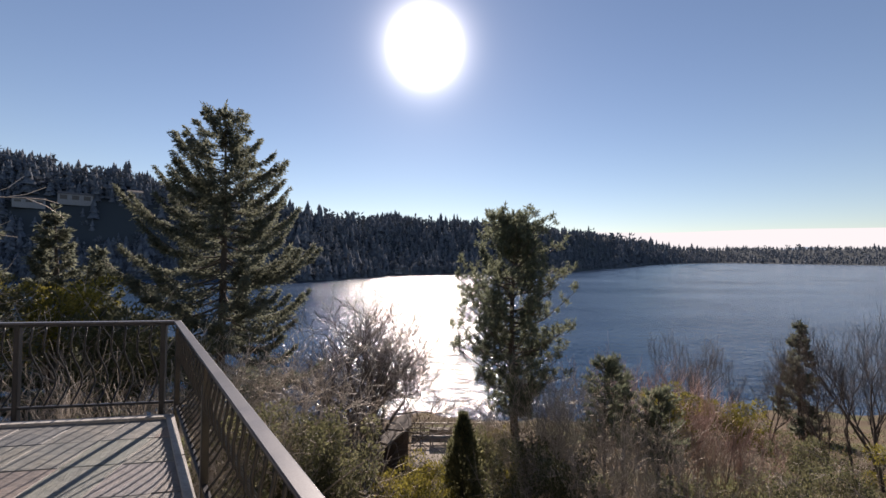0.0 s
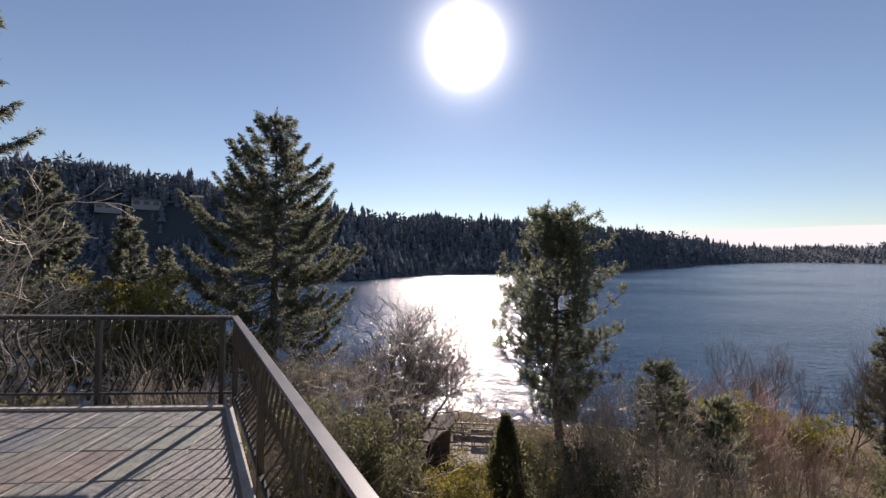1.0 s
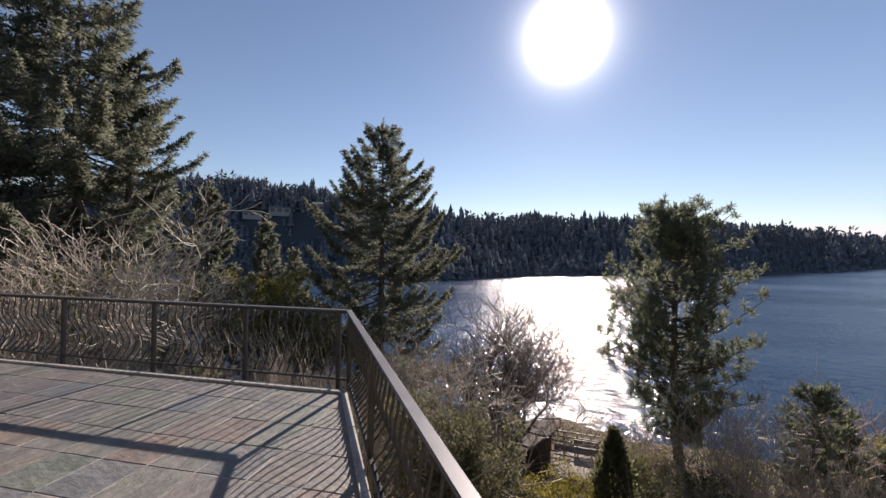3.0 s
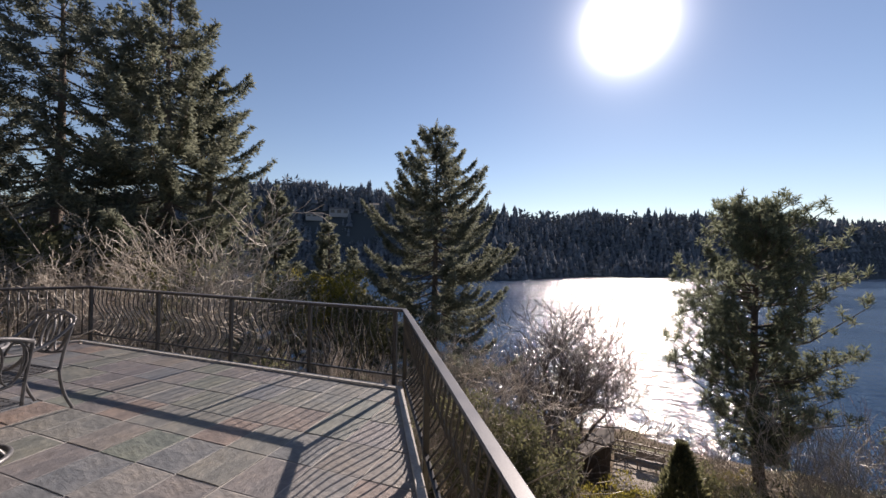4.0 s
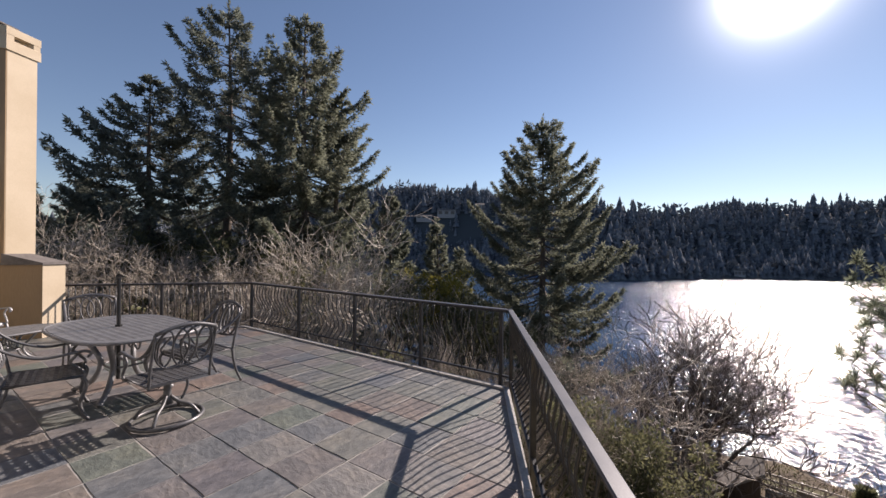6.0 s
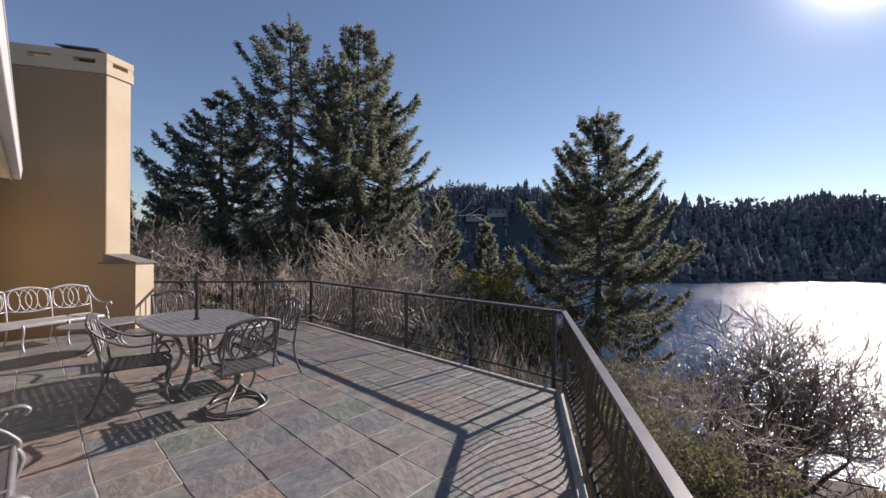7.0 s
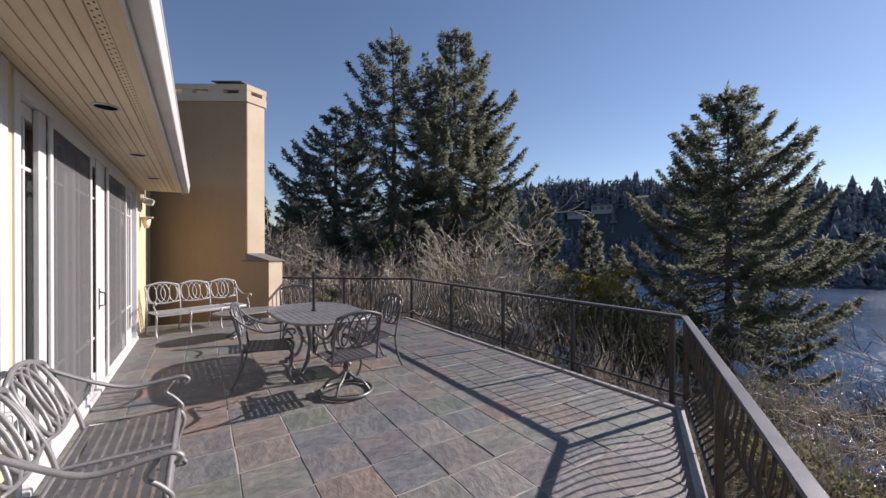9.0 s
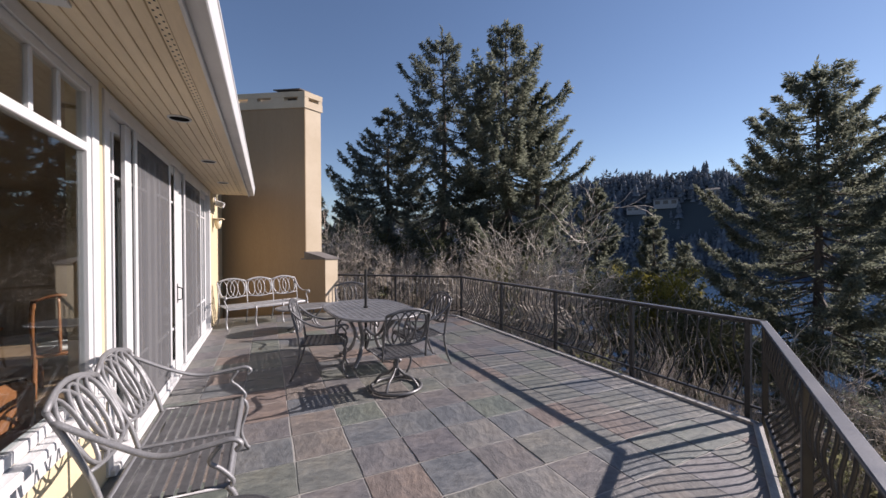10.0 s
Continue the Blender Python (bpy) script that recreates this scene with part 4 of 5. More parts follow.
def plant(name, meshes, x, y, turn, size, label, cat, group, foot=None):
    e = thing(name, pose(x, y, (ground_z(x, y) if foot is None else foot) - 0.1, 0, 0, turn) @ Matrix.Diagonal((size[0], size[0], size[1], 1)), label, cat, group)
    for n, me in meshes:
        part(n, me, None, e)
    return e


def leaf_mass(seed, r, h, count, mat, leaf=0.10, lumps=14):
    """A leafy evergreen shrub: short stems and leaves gathered in uneven lumps."""
    rng = np.random.default_rng(seed)
    cs = np.stack([rng.normal(0, r * 0.48, lumps), rng.normal(0, r * 0.48, lumps), rng.uniform(0.25, 0.95, lumps) * h], 1)
    rr = rng.uniform(0.18, 0.42, lumps) * r
    pick = rng.integers(0, lumps, count)
    d = rng.normal(0, 1, (count, 3))
    d /= np.linalg.norm(d, axis=1, keepdims=True)
    p = cs[pick] + d * (rr[pick] * rng.uniform(0.35, 1.1, count) ** 0.5)[:, None]
    p[:, 2] = np.maximum(p[:, 2], 0.05)
    dirs = d + rng.normal(0, 0.6, (count, 3))
    segs = []
    for c in cs:
        m = np.array([c[0] * 0.4, c[1] * 0.4, c[2] * 0.5])
        segs += [[0, 0, -0.1, *m, 0.05, 0.03], [*m, *c, 0.03, 0.012]]
        for _ in range(5):
            segs.append([*c, *(c + rng.normal(0, 0.3 * r, 3)), 0.012, 0.005])
    ln = rng.uniform(0.7, 1.3, count) * leaf
    return [("stem_frame", sticks("stem_frame", segs, TWIG_DARK, 4)), ("leaves", blades("leaves", p, dirs, ln, ln * 0.5, mat, rng))]


# tall firs
def fir_at(az, dist, tan, half, seed, label, **kw):
    x, y = polar(az, dist)
    return conifer(x, y, EYE.z + tan * dist, half, seed, label, **kw)


fir_at(-20.8, 24, 0.346, 5.4, 11, "tall spreading fir with drooping boughs below the terrace", shape=0.62, first=0.2, full=0.56, gaps=0.4, dens=1.1, step=1.15, fine=7, rising=0.8)
fir_at(-65.4, 24, 0.575, 6.6, 12, "tall thin-crowned fir with sky showing between boughs", mat=FIR_DARK, gaps=0.6, shape=0.85, first=0.22, full=0.42, dens=0.9, step=1.55, fine=6, rising=0.5)
fir_at(-53.9, 23, 0.562, 5.0, 13, "tall dense green fir with full pointed crown", gaps=0.35, shape=0.75, first=0.12, full=0.48, dens=1.0, step=1.2, fine=7, rising=0.9)
fir_at(-72.6, 25, 0.355, 5.5, 14, "dark fir with thin crown beside taller ones", mat=FIR_DARK, gaps=0.6, shape=0.85, first=0.25, full=0.40, dens=0.9, step=1.55, fine=6, rising=0.5)
fir_at(-49.6, 22.4, 0.40, 2.6, 15, "slender fir growing against a larger one", gaps=0.5, dens=0.8, full=0.5, step=1.35, fine=6, rising=0.9)
fir_at(-43.0, 27, 0.150, 3.4, 16, "young fir rising over bare shrubs", gaps=0.4, dens=0.9, step=1.2, fine=6, rising=0.8)
fir_at(-36.3, 26, 0.080, 2.6, 17, "young bushy fir on the slope", gaps=0.35, dens=0.9, step=1.2, fine=6, rising=0.8)
fir_at(-32.8, 28, 0.0, 2.2, 27, "small bushy fir on the slope", gaps=0.3, step=1.2, fine=6)
fir_at(-85.2, 28, 0.23, 3.2, 18, "dark fir beyond the chimney", mat=FIR_DARK, gaps=0.5)
fir_at(-78.5, 34, 0.13, 3.8, 19, "dark fir further back behind bare trees", mat=FIR_DARK, gaps=0.4, dens=0.5)
fir_at(-60.5, 33, 0.03, 4.0, 20, "dark fir filling the gap behind taller ones", mat=FIR_DARK, gaps=0.2, first=0.05, dens=0.5)
fir_at(53.2, 36, -0.118, 1.7, 21, "small fir on the lower shore slope", gaps=0.5, dens=0.8, step=1.4, fine=6, rising=0.8)
fir_at(64.8, 30, 0.0, 2.2, 22, "dark fir on the shore slope", mat=FIR_DARK, gaps=0.3)

# leafless trees and shrubs, a few grown shapes set again and again
SHAPES = {}
for k, (h, r, stems, depth, spread, up, mat, wig, trunk, kids) in {
        "orchard_a": (7.5, 0.12, 2, 5, 0.50, 0.20, TWIG, 0.26, 0.20, (1, 3)),
        "orchard_b": (7.5, 0.11, 3, 5, 0.55, 0.17, TWIG, 0.28, 0.20, (1, 3)),
        "brush_a": (6.0, 0.04, 6, 4, 0.38, 0.28, TWIG, 0.22, 0.27, (1, 3)),
        "brush_b": (6.0, 0.04, 6, 4, 0.42, 0.26, TWIG_DARK, 0.24, 0.27, (1, 3)),
        "brush_red": (6.0, 0.032, 7, 4, 0.32, 0.34, TWIG_RED, 0.16, 0.27, (1, 3)),
        "maple": (9.0, 0.20, 4, 5, 0.50, 0.22, BARK, 0.22, 0.24, (2, 3)),
        "alder": (11.0, 0.17, 1, 5, 0.42, 0.28, BARK, 0.14, 0.42, (1, 3)),
        "alder_b": (10.0, 0.14, 2, 5, 0.42, 0.28, BARK, 0.16, 0.38, (1, 3))}.items():
    m1, m2, tp, td = bare_tree(sum(map(ord, k)), h, r, stems, depth, spread, up, mat, wig, trunk, kids, 0.0058 if h < 7 else 0.0095 if k == "maple" else 0.0085)
    SHAPES[k] = ([("trunk", m1), ("crown", m2)], h, tp, td)
LEAFY = {"dark": leaf_mass(3, 1.6, 2.4, 5000, SHRUB, 0.12, 26), "yellow": leaf_mass(4, 1.6, 2.4, 4600, SHRUB_YELLOW, 0.13, 24), "low": leaf_mass(5, 1.6, 2.4, 3600, SHRUB, 0.11, 30)}

SAY = {"orchard_a": "leafless tangled fruit tree with pale brown twigs", "orchard_b": "leafless spreading tree with dense grey-brown twigs", "brush_a": "bare brown brush on the slope",
       "brush_b": "dark bare brush on the slope", "brush_red": "reddish bare thicket above the lake", "maple": "large bare tree dark against the glittering lake",
       "alder": "tall bare alder on the shore slope", "alder_b": "tall bare twin-stemmed alder on the slope"}


def bare_at(kind, az, dist, top, wide=1.0, foot=None, turn=None):
    """A leafless plant at a bearing, its top seen at that slope from the eye."""
    meshes, h, _, _ = SHAPES[kind]
    x, y = polar(az, dist)
    f = ground_z(x, y) if foot is None else foot
    sz = max(0.3, (EYE.z + top * dist - f) / h)
    name = "bare_tree" if kind in ("orchard_a", "orchard_b", "maple", "alder", "alder_b") else "bare_shrub"
    return plant(name, meshes, x, y, (az * 37 + dist * 53) % 360 if turn is None else turn, (sz * wide, sz), SAY[kind], "tree" if name == "bare_tree" else "shrub", name.replace("_", " ") + "s on the slope", f)


# behind the long railing
for kind, az, d, top, wide in (
        ("orchard_a", -61.5, 15, 0.060, 0.9), ("orchard_b", -56, 14.5, 0.085, 0.9), ("orchard_a", -52.5, 15, 0.04, 0.75), ("orchard_b", -66, 16, 0.0, 0.7),
        ("orchard_b", -79, 16.5, 0.075, 0.9), ("orchard_a", -84, 18, 0.07, 0.9), ("orchard_a", -74.0, 16, 0.035, 0.8), ("orchard_b", -70, 19, 0.02, 0.8), ("orchard_a", -89, 19, 0.05, 0.9), ("orchard_b", -82, 15, 0.0, 0.8),
        ("brush_b", -77, 14, -0.07, 0.8), ("brush_a", -70, 13.5, -0.08, 0.8), ("brush_b", -63.5, 13, -0.09, 0.75), ("brush_b", -57, 12, -0.12, 0.7), ("brush_a", -51, 11.8, -0.14, 0.7), ("brush_b", -45.5, 11.5, -0.15, 0.7),
        ("brush_b", -40, 11.5, -0.17, 0.7), ("brush_a", -34.5, 11.5, -0.20, 0.7), ("brush_b", -29, 11.5, -0.23, 0.7), ("orchard_a", -33, 17, -0.20, 0.6),
        # twiggy trees below the corner, towards the lake
        ("orchard_b", -20.0, 17, -0.165, 0.85), ("orchard_a", -15.0, 18, -0.16, 0.85), ("brush_a", -12.5, 15, -0.33, 0.8), ("brush_b", -18, 13, -0.37, 0.8), ("brush_b", -23.5, 12, -0.34, 0.8),
        ("maple", -2.2, 25, -0.118, 1.3), ("brush_b", -7.5, 21, -0.38, 0.8), ("brush_a", -6.5, 17, -0.48, 0.6),
        # thickets beyond the pine
        ("brush_a", 15.5, 20, -0.40, 0.9), ("brush_b", 17.5, 22, -0.36, 0.9), ("brush_b", 25.5, 18, -0.30, 0.8), ("brush_a", 28.5, 17, -0.27, 0.8), ("orchard_b", 31, 18.5, -0.24, 0.7), ("brush_a", 35, 17, -0.28, 0.8),
        ("orchard_a", 37.5, 19, -0.27, 0.7), ("brush_b", 41, 17, -0.34, 0.8), ("brush_red", 35.5, 25, -0.225, 0.8), ("brush_red", 39.0, 26, -0.225, 0.9), ("brush_red", 42.5, 25, -0.25, 0.9), ("brush_red", 45.8, 26, -0.28, 0.9),
        ("brush_a", 44.5, 20, -0.34, 0.8), ("brush_b", 29.5, 14, -0.42, 0.8), ("brush_a", 35.5, 13.5, -0.46, 0.8), ("brush_b", 23.5, 14, -0.46, 0.7), ("brush_a", 49, 23, -0.37, 0.8), ("brush_red", 50.5, 28, -0.30, 0.8),
        ("brush_a", 53.5, 27, -0.37, 0.8), ("brush_b", 57.5, 28, -0.33, 0.7), ("brush_a", 61.5, 27, -0.31, 0.7),
        # tall bare trees on the shore slope
        ("alder", 44.3, 31, -0.165, 0.8), ("alder_b", 40.6, 36, -0.17, 0.7), ("alder", 47.2, 30, -0.20, 0.6), ("alder_b", 55.6, 28, -0.14, 0.6), ("alder", 57.0, 26, -0.13, 0.55), ("alder_b", 59.3, 26, -0.09, 0.65),
        ("alder", 61.3, 27, -0.07, 0.6), ("alder_b", 63.5, 26, -0.04, 0.7), ("alder", 54.2, 29, -0.16, 0.5), ("alder", 58.4, 29, -0.10, 0.55), ("alder_b", 50.6, 34, -0.175, 0.6), ("alder", 60.2, 24, -0.10, 0.5),
        ("brush_red", 43.5, 22, -0.29, 0.8), ("brush_red", 47.0, 21, -0.33, 0.8)):
    bare_at(kind, az, d, top, wide)


def leafy_at(kind, az, dist, top, r, label):
    x, y = polar(az, dist)
    f = ground_z(x, y)
    h = max(0.5, EYE.z + top * dist - f)
    k = r / 1.6
    bare = max(0.0, h - 2.4 * k * 1.35)
    e = plant("evergreen_shrub", LEAFY[kind], x, y, (az * 71) % 360, (k, min(h / 2.4, k * 1.35)), label, "shrub", "evergreen shrubs on the slope", f + bare)
    if bare > 0.3:
        # leggy growth: stems under the leafy head, in the plant's own scaled axes
        foot = -(bare + 0.3) / (k * 1.35)
        part("stem", sticks("stem", [[0.5 * math.cos(q), 0.5 * math.sin(q), foot, 0.2 * math.cos(q + 1), 0.2 * math.sin(q + 1), 0.9, 0.05, 0.03] for q in (0.3, 2.4, 4.6)], BARK, 5), BARK, e)


for kind, az, d, top, r in (("yellow", -35.8, 20, -0.065, 1.6), ("dark", -32, 18, -0.13, 1.7), ("dark", -29, 19, -0.15, 1.7), ("dark", -41.5, 19, -0.06, 1.4),
                            ("yellow", 5.5, 13.5, -0.56, 1.1), ("yellow", 8.5, 14, -0.60, 0.9), ("dark", -7.5, 14.5, -0.42, 1.5), ("dark", -10.5, 13, -0.44, 1.4), ("dark", -4.5, 13, -0.54, 1.0), ("dark", -17, 13.5, -0.38, 1.3),
                            ("dark", 16.5, 18, -0.46, 1.2), ("yellow", 20.5, 19, -0.53, 1.3), ("yellow", 17.5, 22, -0.46, 1.2), ("dark", 23, 16, -0.47, 1.2), ("yellow", 40.5, 22, -0.30, 1.3), ("yellow", 47.5, 26, -0.30, 1.3),
                            ("low", 52, 17, -0.42, 1.2), ("dark", 53.5, 23, -0.34, 0.9), ("yellow", 60.5, 22, -0.31, 0.9), ("low", 45, 14.5, -0.5, 1.3),
                            ("low", 56, 20, -0.36, 1.1), ("dark", 27, 14, -0.5, 1.3), ("dark", -47, 8.5, -0.33, 1.2), ("low", -40, 8.6, -0.36, 1.3), ("dark", -55, 9, -0.26, 1.2), ("low", -33, 8.5, -0.4, 1.3),
                            ("dark", -77, 21, 0.02, 2.2), ("dark", -64, 20, 0.02, 2.2), ("dark", -71, 22, 0.03, 2.4), ("dark", -58, 18, -0.02, 1.8), ("low", 20, 14, -0.56, 1.3), ("low", 12, 18, -0.52, 1.2)):
    leafy_at(kind, az, d, top, r, "yellow-green leafy shrub on the slope" if kind == "yellow" else "dark evergreen shrub on the slope")


def pine(az, dist, top, foot_tan, seed):
    """A shore pine: leaning dark trunk, rising limbs, tufts of needles in clumps."""
    rng = np.random.default_rng(seed)
    x, y = polar(az, dist)
    z0 = EYE.z + foot_tan * dist
    h = EYE.z + top * dist - z0
    e = thing("pine_tree", pose(x, y, z0 - 0.2), "bushy green pine with clumped needles and leaning dark trunk", "tree")
    segs, p, d, ln = [], [], [], []
    def axis(u):
        return np.array([0.75 * (1 - u) ** 2 * 0.6 - 0.55 * u * (1 - u), 0.3 * math.sin(u * 4), h * u])
    for i in range(12):
        a, b = axis(i / 12), axis((i + 1) / 12)
        segs.append([*a, *b, 0.25 * (1 - i / 12) ** 0.8 + 0.02, 0.25 * (1 - (i + 1) / 12) ** 0.8 + 0.02])
    limb, tufts = [], []
    u = 0.27
    while u < 0.97:
        prof = 3.1 * min(1, (1 - u) / 0.42) ** 0.55 * smooth_step(0.16, 0.46, u) + 0.2
        for k in range(5):
            w = rng.uniform(0, 6.28)
            reach = prof * rng.uniform(0.45, 1.1)
            base = axis(u)
            end = base + np.array([math.cos(w) * reach, math.sin(w) * reach, reach * rng.uniform(0.25, 0.7)])
            mid = (base + end) / 2 - np.array([0, 0, reach * 0.12])
            limb += [[*base, *mid, 0.05, 0.03], [*mid, *end, 0.03, 0.012]]
            for s in (0.35, 0.5, 0.6, 0.7, 0.8, 0.9, 1.0, 1.0):
                c = (mid + (end - mid) * (s - 0.5) * 2 if s > 0.5 else mid) + rng.normal(0, 0.17, 3)
                tip = c + np.array([rng.normal(0, 0.1), rng.normal(0, 0.1), rng.uniform(0.15, 0.45)])
                limb.append([*c, *tip, 0.012, 0.006])
                tufts.append((c, tip))
        u += 0.0195
    for c, tip in tufts:
        n = 44
        s = rng.uniform(0, 1, (n, 1))
        p.append(c + (tip - c) * s)
        d.append(rng.normal(0, 0.8, (n, 3)) + np.array([0, 0, 0.55]))
        ln.append(rng.uniform(0.14, 0.30, n))
    part("trunk", sticks("trunk", segs, BARK, 8), BARK, e)
    tagged(part("bough_frame", sticks("bough_frame", limb, BARK, 4), BARK, e), kind="stuff")
    ln = np.concatenate(ln)
    part("crown", blades("crown", np.concatenate(p), np.concatenate(d), ln, ln * 0.17, PINE, rng), PINE, e)


pine(20.6, 20, 0.128, -0.60, 31)


def small_pine(az, dist, top, half, seed):
    rng = np.random.default_rng(seed)
    x, y = polar(az, dist)
    f = ground_z(x, y)
    h = EYE.z + top * dist - f
    e = thing("young_pine", pose(x, y, f), "young yellow-green pine standing in the thicket", "tree", "young pines")
    segs, p, d = [[0, 0, -0.1, 0, 0, h * 0.95, 0.09, 0.02]], [], []
    for i in range(110):
        u = rng.uniform(0.5, 1.0)
        w, r = rng.uniform(0, 6.28), half * (1.1 - u) ** 0.5 * rng.uniform(0.3, 1.2)
        b, t = np.array([0, 0, h * u * 0.93]), np.array([math.cos(w) * r, math.sin(w) * r, h * u * 0.93 + rng.uniform(0.1, 0.5)])
        segs.append([*b, *t, 0.02, 0.008])
        s = rng.uniform(0.5, 1.05, (45, 1))
        p.append(b + (t - b) * s)
        d.append(rng.normal(0, 0.6, (45, 3)) + np.array([0, 0, 0.8]))
    part("trunk", sticks("trunk", segs, BARK, 5), BARK, e)
    p, d = np.concatenate(p), np.concatenate(d)
    part("crown", blades("crown", p, d, rng.uniform(0.14, 0.28, len(p)), 0.04, PINE, rng), PINE, e)


small_pine(33.2, 17.5, -0.235, 1.7, 41)
small_pine(39.6, 18.0, -0.295, 1.5, 42)
small_pine(35.5, 19.0, -0.27, 0.9, 43)


def cypress(az, dist, top, half, seed):
    rng = np.random.default_rng(seed)
    x, y = polar(az, dist)
    f = ground_z(x, y) - 0.2
    h = EYE.z + top * dist - f
    e = thing("cypress_tree", pose(x, y, f), "narrow dark columnar cypress", "tree")
    n = 9000
    u = rng.uniform(0.02, 1, n)
    w = rng.uniform(0, 6.28, n)
    r = half * np.clip(np.minimum(1, (1 - u) * 1.9), 0.05, 1) ** 0.8 * (0.55 + 0.55 * rng.random(n)) * (1 + 0.28 * np.sin(w * 3 + u * 11) + 0.18 * np.sin(w * 5 - u * 23))
    p = np.stack([np.cos(w) * r, np.sin(w) * r, u * h], 1)
    d = np.stack([np.cos(w) * 0.5, np.sin(w) * 0.5, np.ones(n)], 1) + rng.normal(0, 0.35, (n, 3))
    part("trunk", sticks("trunk", [[0, 0, 0, 0, 0, h * 0.9, 0.1, 0.02]], BARK, 6), BARK, e)
    part("crown", blades("crown", p, d, rng.uniform(0.12, 0.28, n), 0.08, SHRUB, rng), SHRUB, e)


cypress(13.3, 15.5, -0.42, 0.74, 51)


def undergrowth():
    """Low growth all over the near slope: dry leaves, grass tufts and ivy."""
    rng = np.random.default_rng(77)
    for name, mat, n, ln, label in (("leaf_litter", DRY, 42000, 0.16, "dry brown leaves and bracken covering the slope"), ("low_ivy", SHRUB, 22000, 0.15, "patchy dark ivy and bramble leaves on the slope"),
                                    ("rough_grass", GRASS, 26000, 0.22, "rough yellowish grass on the slope")):
        p = []
        while len(p) < n:
            az, dd = rng.uniform(-100, 70), 5 + 38 * rng.random() ** 1.3
            x, y = polar(az, dd)
            if y < 4.9 and x < 0.8 and x > -11.5 or (x < 0.8 + 0 and y < 2 and x > -10):
                continue
            v = noise.noise(Vector((x * 0.22, y * 0.22, {"leaf_litter": 1, "low_ivy": 5, "rough_grass": 9}[name])))
            if name == "rough_grass":
                keep = v > 0.02 or (az > 46 and dd > 14 and v > -0.25)
            else:
                keep = v > -0.15
            if not keep:
                continue
            z = ground_z(x, y)
            if z < WATER_Z + 0.3:
                continue
            lift = max(0, noise.noise(Vector((x * 0.9, y * 0.9, 2)))) * (0.9 if name != "rough_grass" else 0.0)
            p.append((x, y, z - 0.02 + rng.random() * lift))
        p = np.array(p)
        d = rng.normal(0, 0.6, (n, 3)) + np.array([0, 0, 0.55 if name != "rough_grass" else 1.2])
        l = rng.uniform(0.6, 1.4, n) * ln
        tagged(part(name, blades(name, p, d, l, l * (0.5 if name != "rough_grass" else 0.22), mat, rng), mat), label, "undergrowth", kind="stuff")


undergrowth()

# ---- things by the shore ----
def local_pole(name, a, b, r, mat, label, cat):
    e = thing(name, pose(*a), label, cat)
    part("pole", Mesh().tube([(0, 0, 0), tuple(Vector(b) - Vector(a))], r, 6), mat, e)


e = thing("boat_shed", pose(*polar(2.2, 27), EYE.z - 0.467 * 27, 0, 0, -4), "small dark shed with pale roof edge above the beach", "shed")


def slab(x0, x1, y0, y1, za, zb, thick):
    """A sloping slab: its underside at za over x0 and zb over x1."""
    v = [(x, y, z + t) for t in (0, thick) for x, y, z in ((x0, y0, za), (x1, y0, zb), (x1, y1, zb), (x0, y1, za))]
    return Mesh().add(v, [(3, 2, 1, 0), (4, 5, 6, 7), (0, 1, 5, 4), (1, 2, 6, 5), (2, 3, 7, 6), (3, 0, 4, 7)])


part("wall", Mesh().add([(-1.3, -1.2, -4), (1.3, -1.2, -4), (1.3, 1.2, -4), (-1.3, 1.2, -4), (-1.3, -1.2, -1.04), (1.3, -1.2, 0.98), (1.3, 1.2, 0.98), (-1.3, 1.2, -1.04)],
     [(3, 2, 1, 0), (4, 5, 6, 7), (0, 1, 5, 4), (1, 2, 6, 5), (2, 3, 7, 6), (3, 0, 4, 7)]), BARK, e)
part("roof", slab(-1.5, 1.5, -1.45, 1.5, -1.19, 1.14, 0.10), ROOF, e, "weathered dark shingle roof")
part("bargeboard", slab(-1.52, 1.52, -1.49, -1.452, -1.22, 1.14, 0.15), COPING, e, "pale bargeboard")

px, py = polar(9.5, 26.5)
pz = EYE.z - 0.50 * 26.5
e = thing("beach_landing", pose(px, py, pz, 0, 0, -8), "pale gravel landing with low wall above the beach", "landing")
part("surface", Mesh().box(-1.9, 3.0, -2.6, 1.0, -2.2, 0.0, 0.05), CONCRETE, e)
part("low_wall", Mesh().box(-1.9, 3.0, 1.0, 1.2, -2.2, 0.22, 0.03), COPING, e)
e = thing("beach_fence", pose(px, py, pz, 0, 0, -8), "weathered post-and-rail fence at the beach landing", "fence")
for i in range(7):
    part("post", Mesh().box(-2.2 + i * 0.87, -2.1 + i * 0.87, 1.25, 1.35, -0.5, 1.05, 0.01), TWIG_DARK, e)
for z in (0.35, 0.68, 1.0):
    part("rail", Mesh().box(-2.3, 3.2, 1.215, 1.25, z - 0.05, z + 0.05, 0.008), TWIG_DARK, e)
e = thing("garden_bench", pose(px + 0.2, py + 0.3, pz, 0, 0, -8), "dark wooden bench on the beach landing", "bench")
part("seat", Mesh().box(-0.8, 0.8, -0.2, 0.25, 0.40, 0.45, 0.01), TWIG_DARK, e)
part("backrest", Mesh().box(-0.8, 0.8, 0.25, 0.30, 0.5, 0.9, 0.01), TWIG_DARK, e)
for s in (-0.7, 0.7):
    part("leg", Mesh().box(s - 0.04, s + 0.04, -0.2, 0.28, 0, 0.42, 0.006), TWIG_DARK, e)
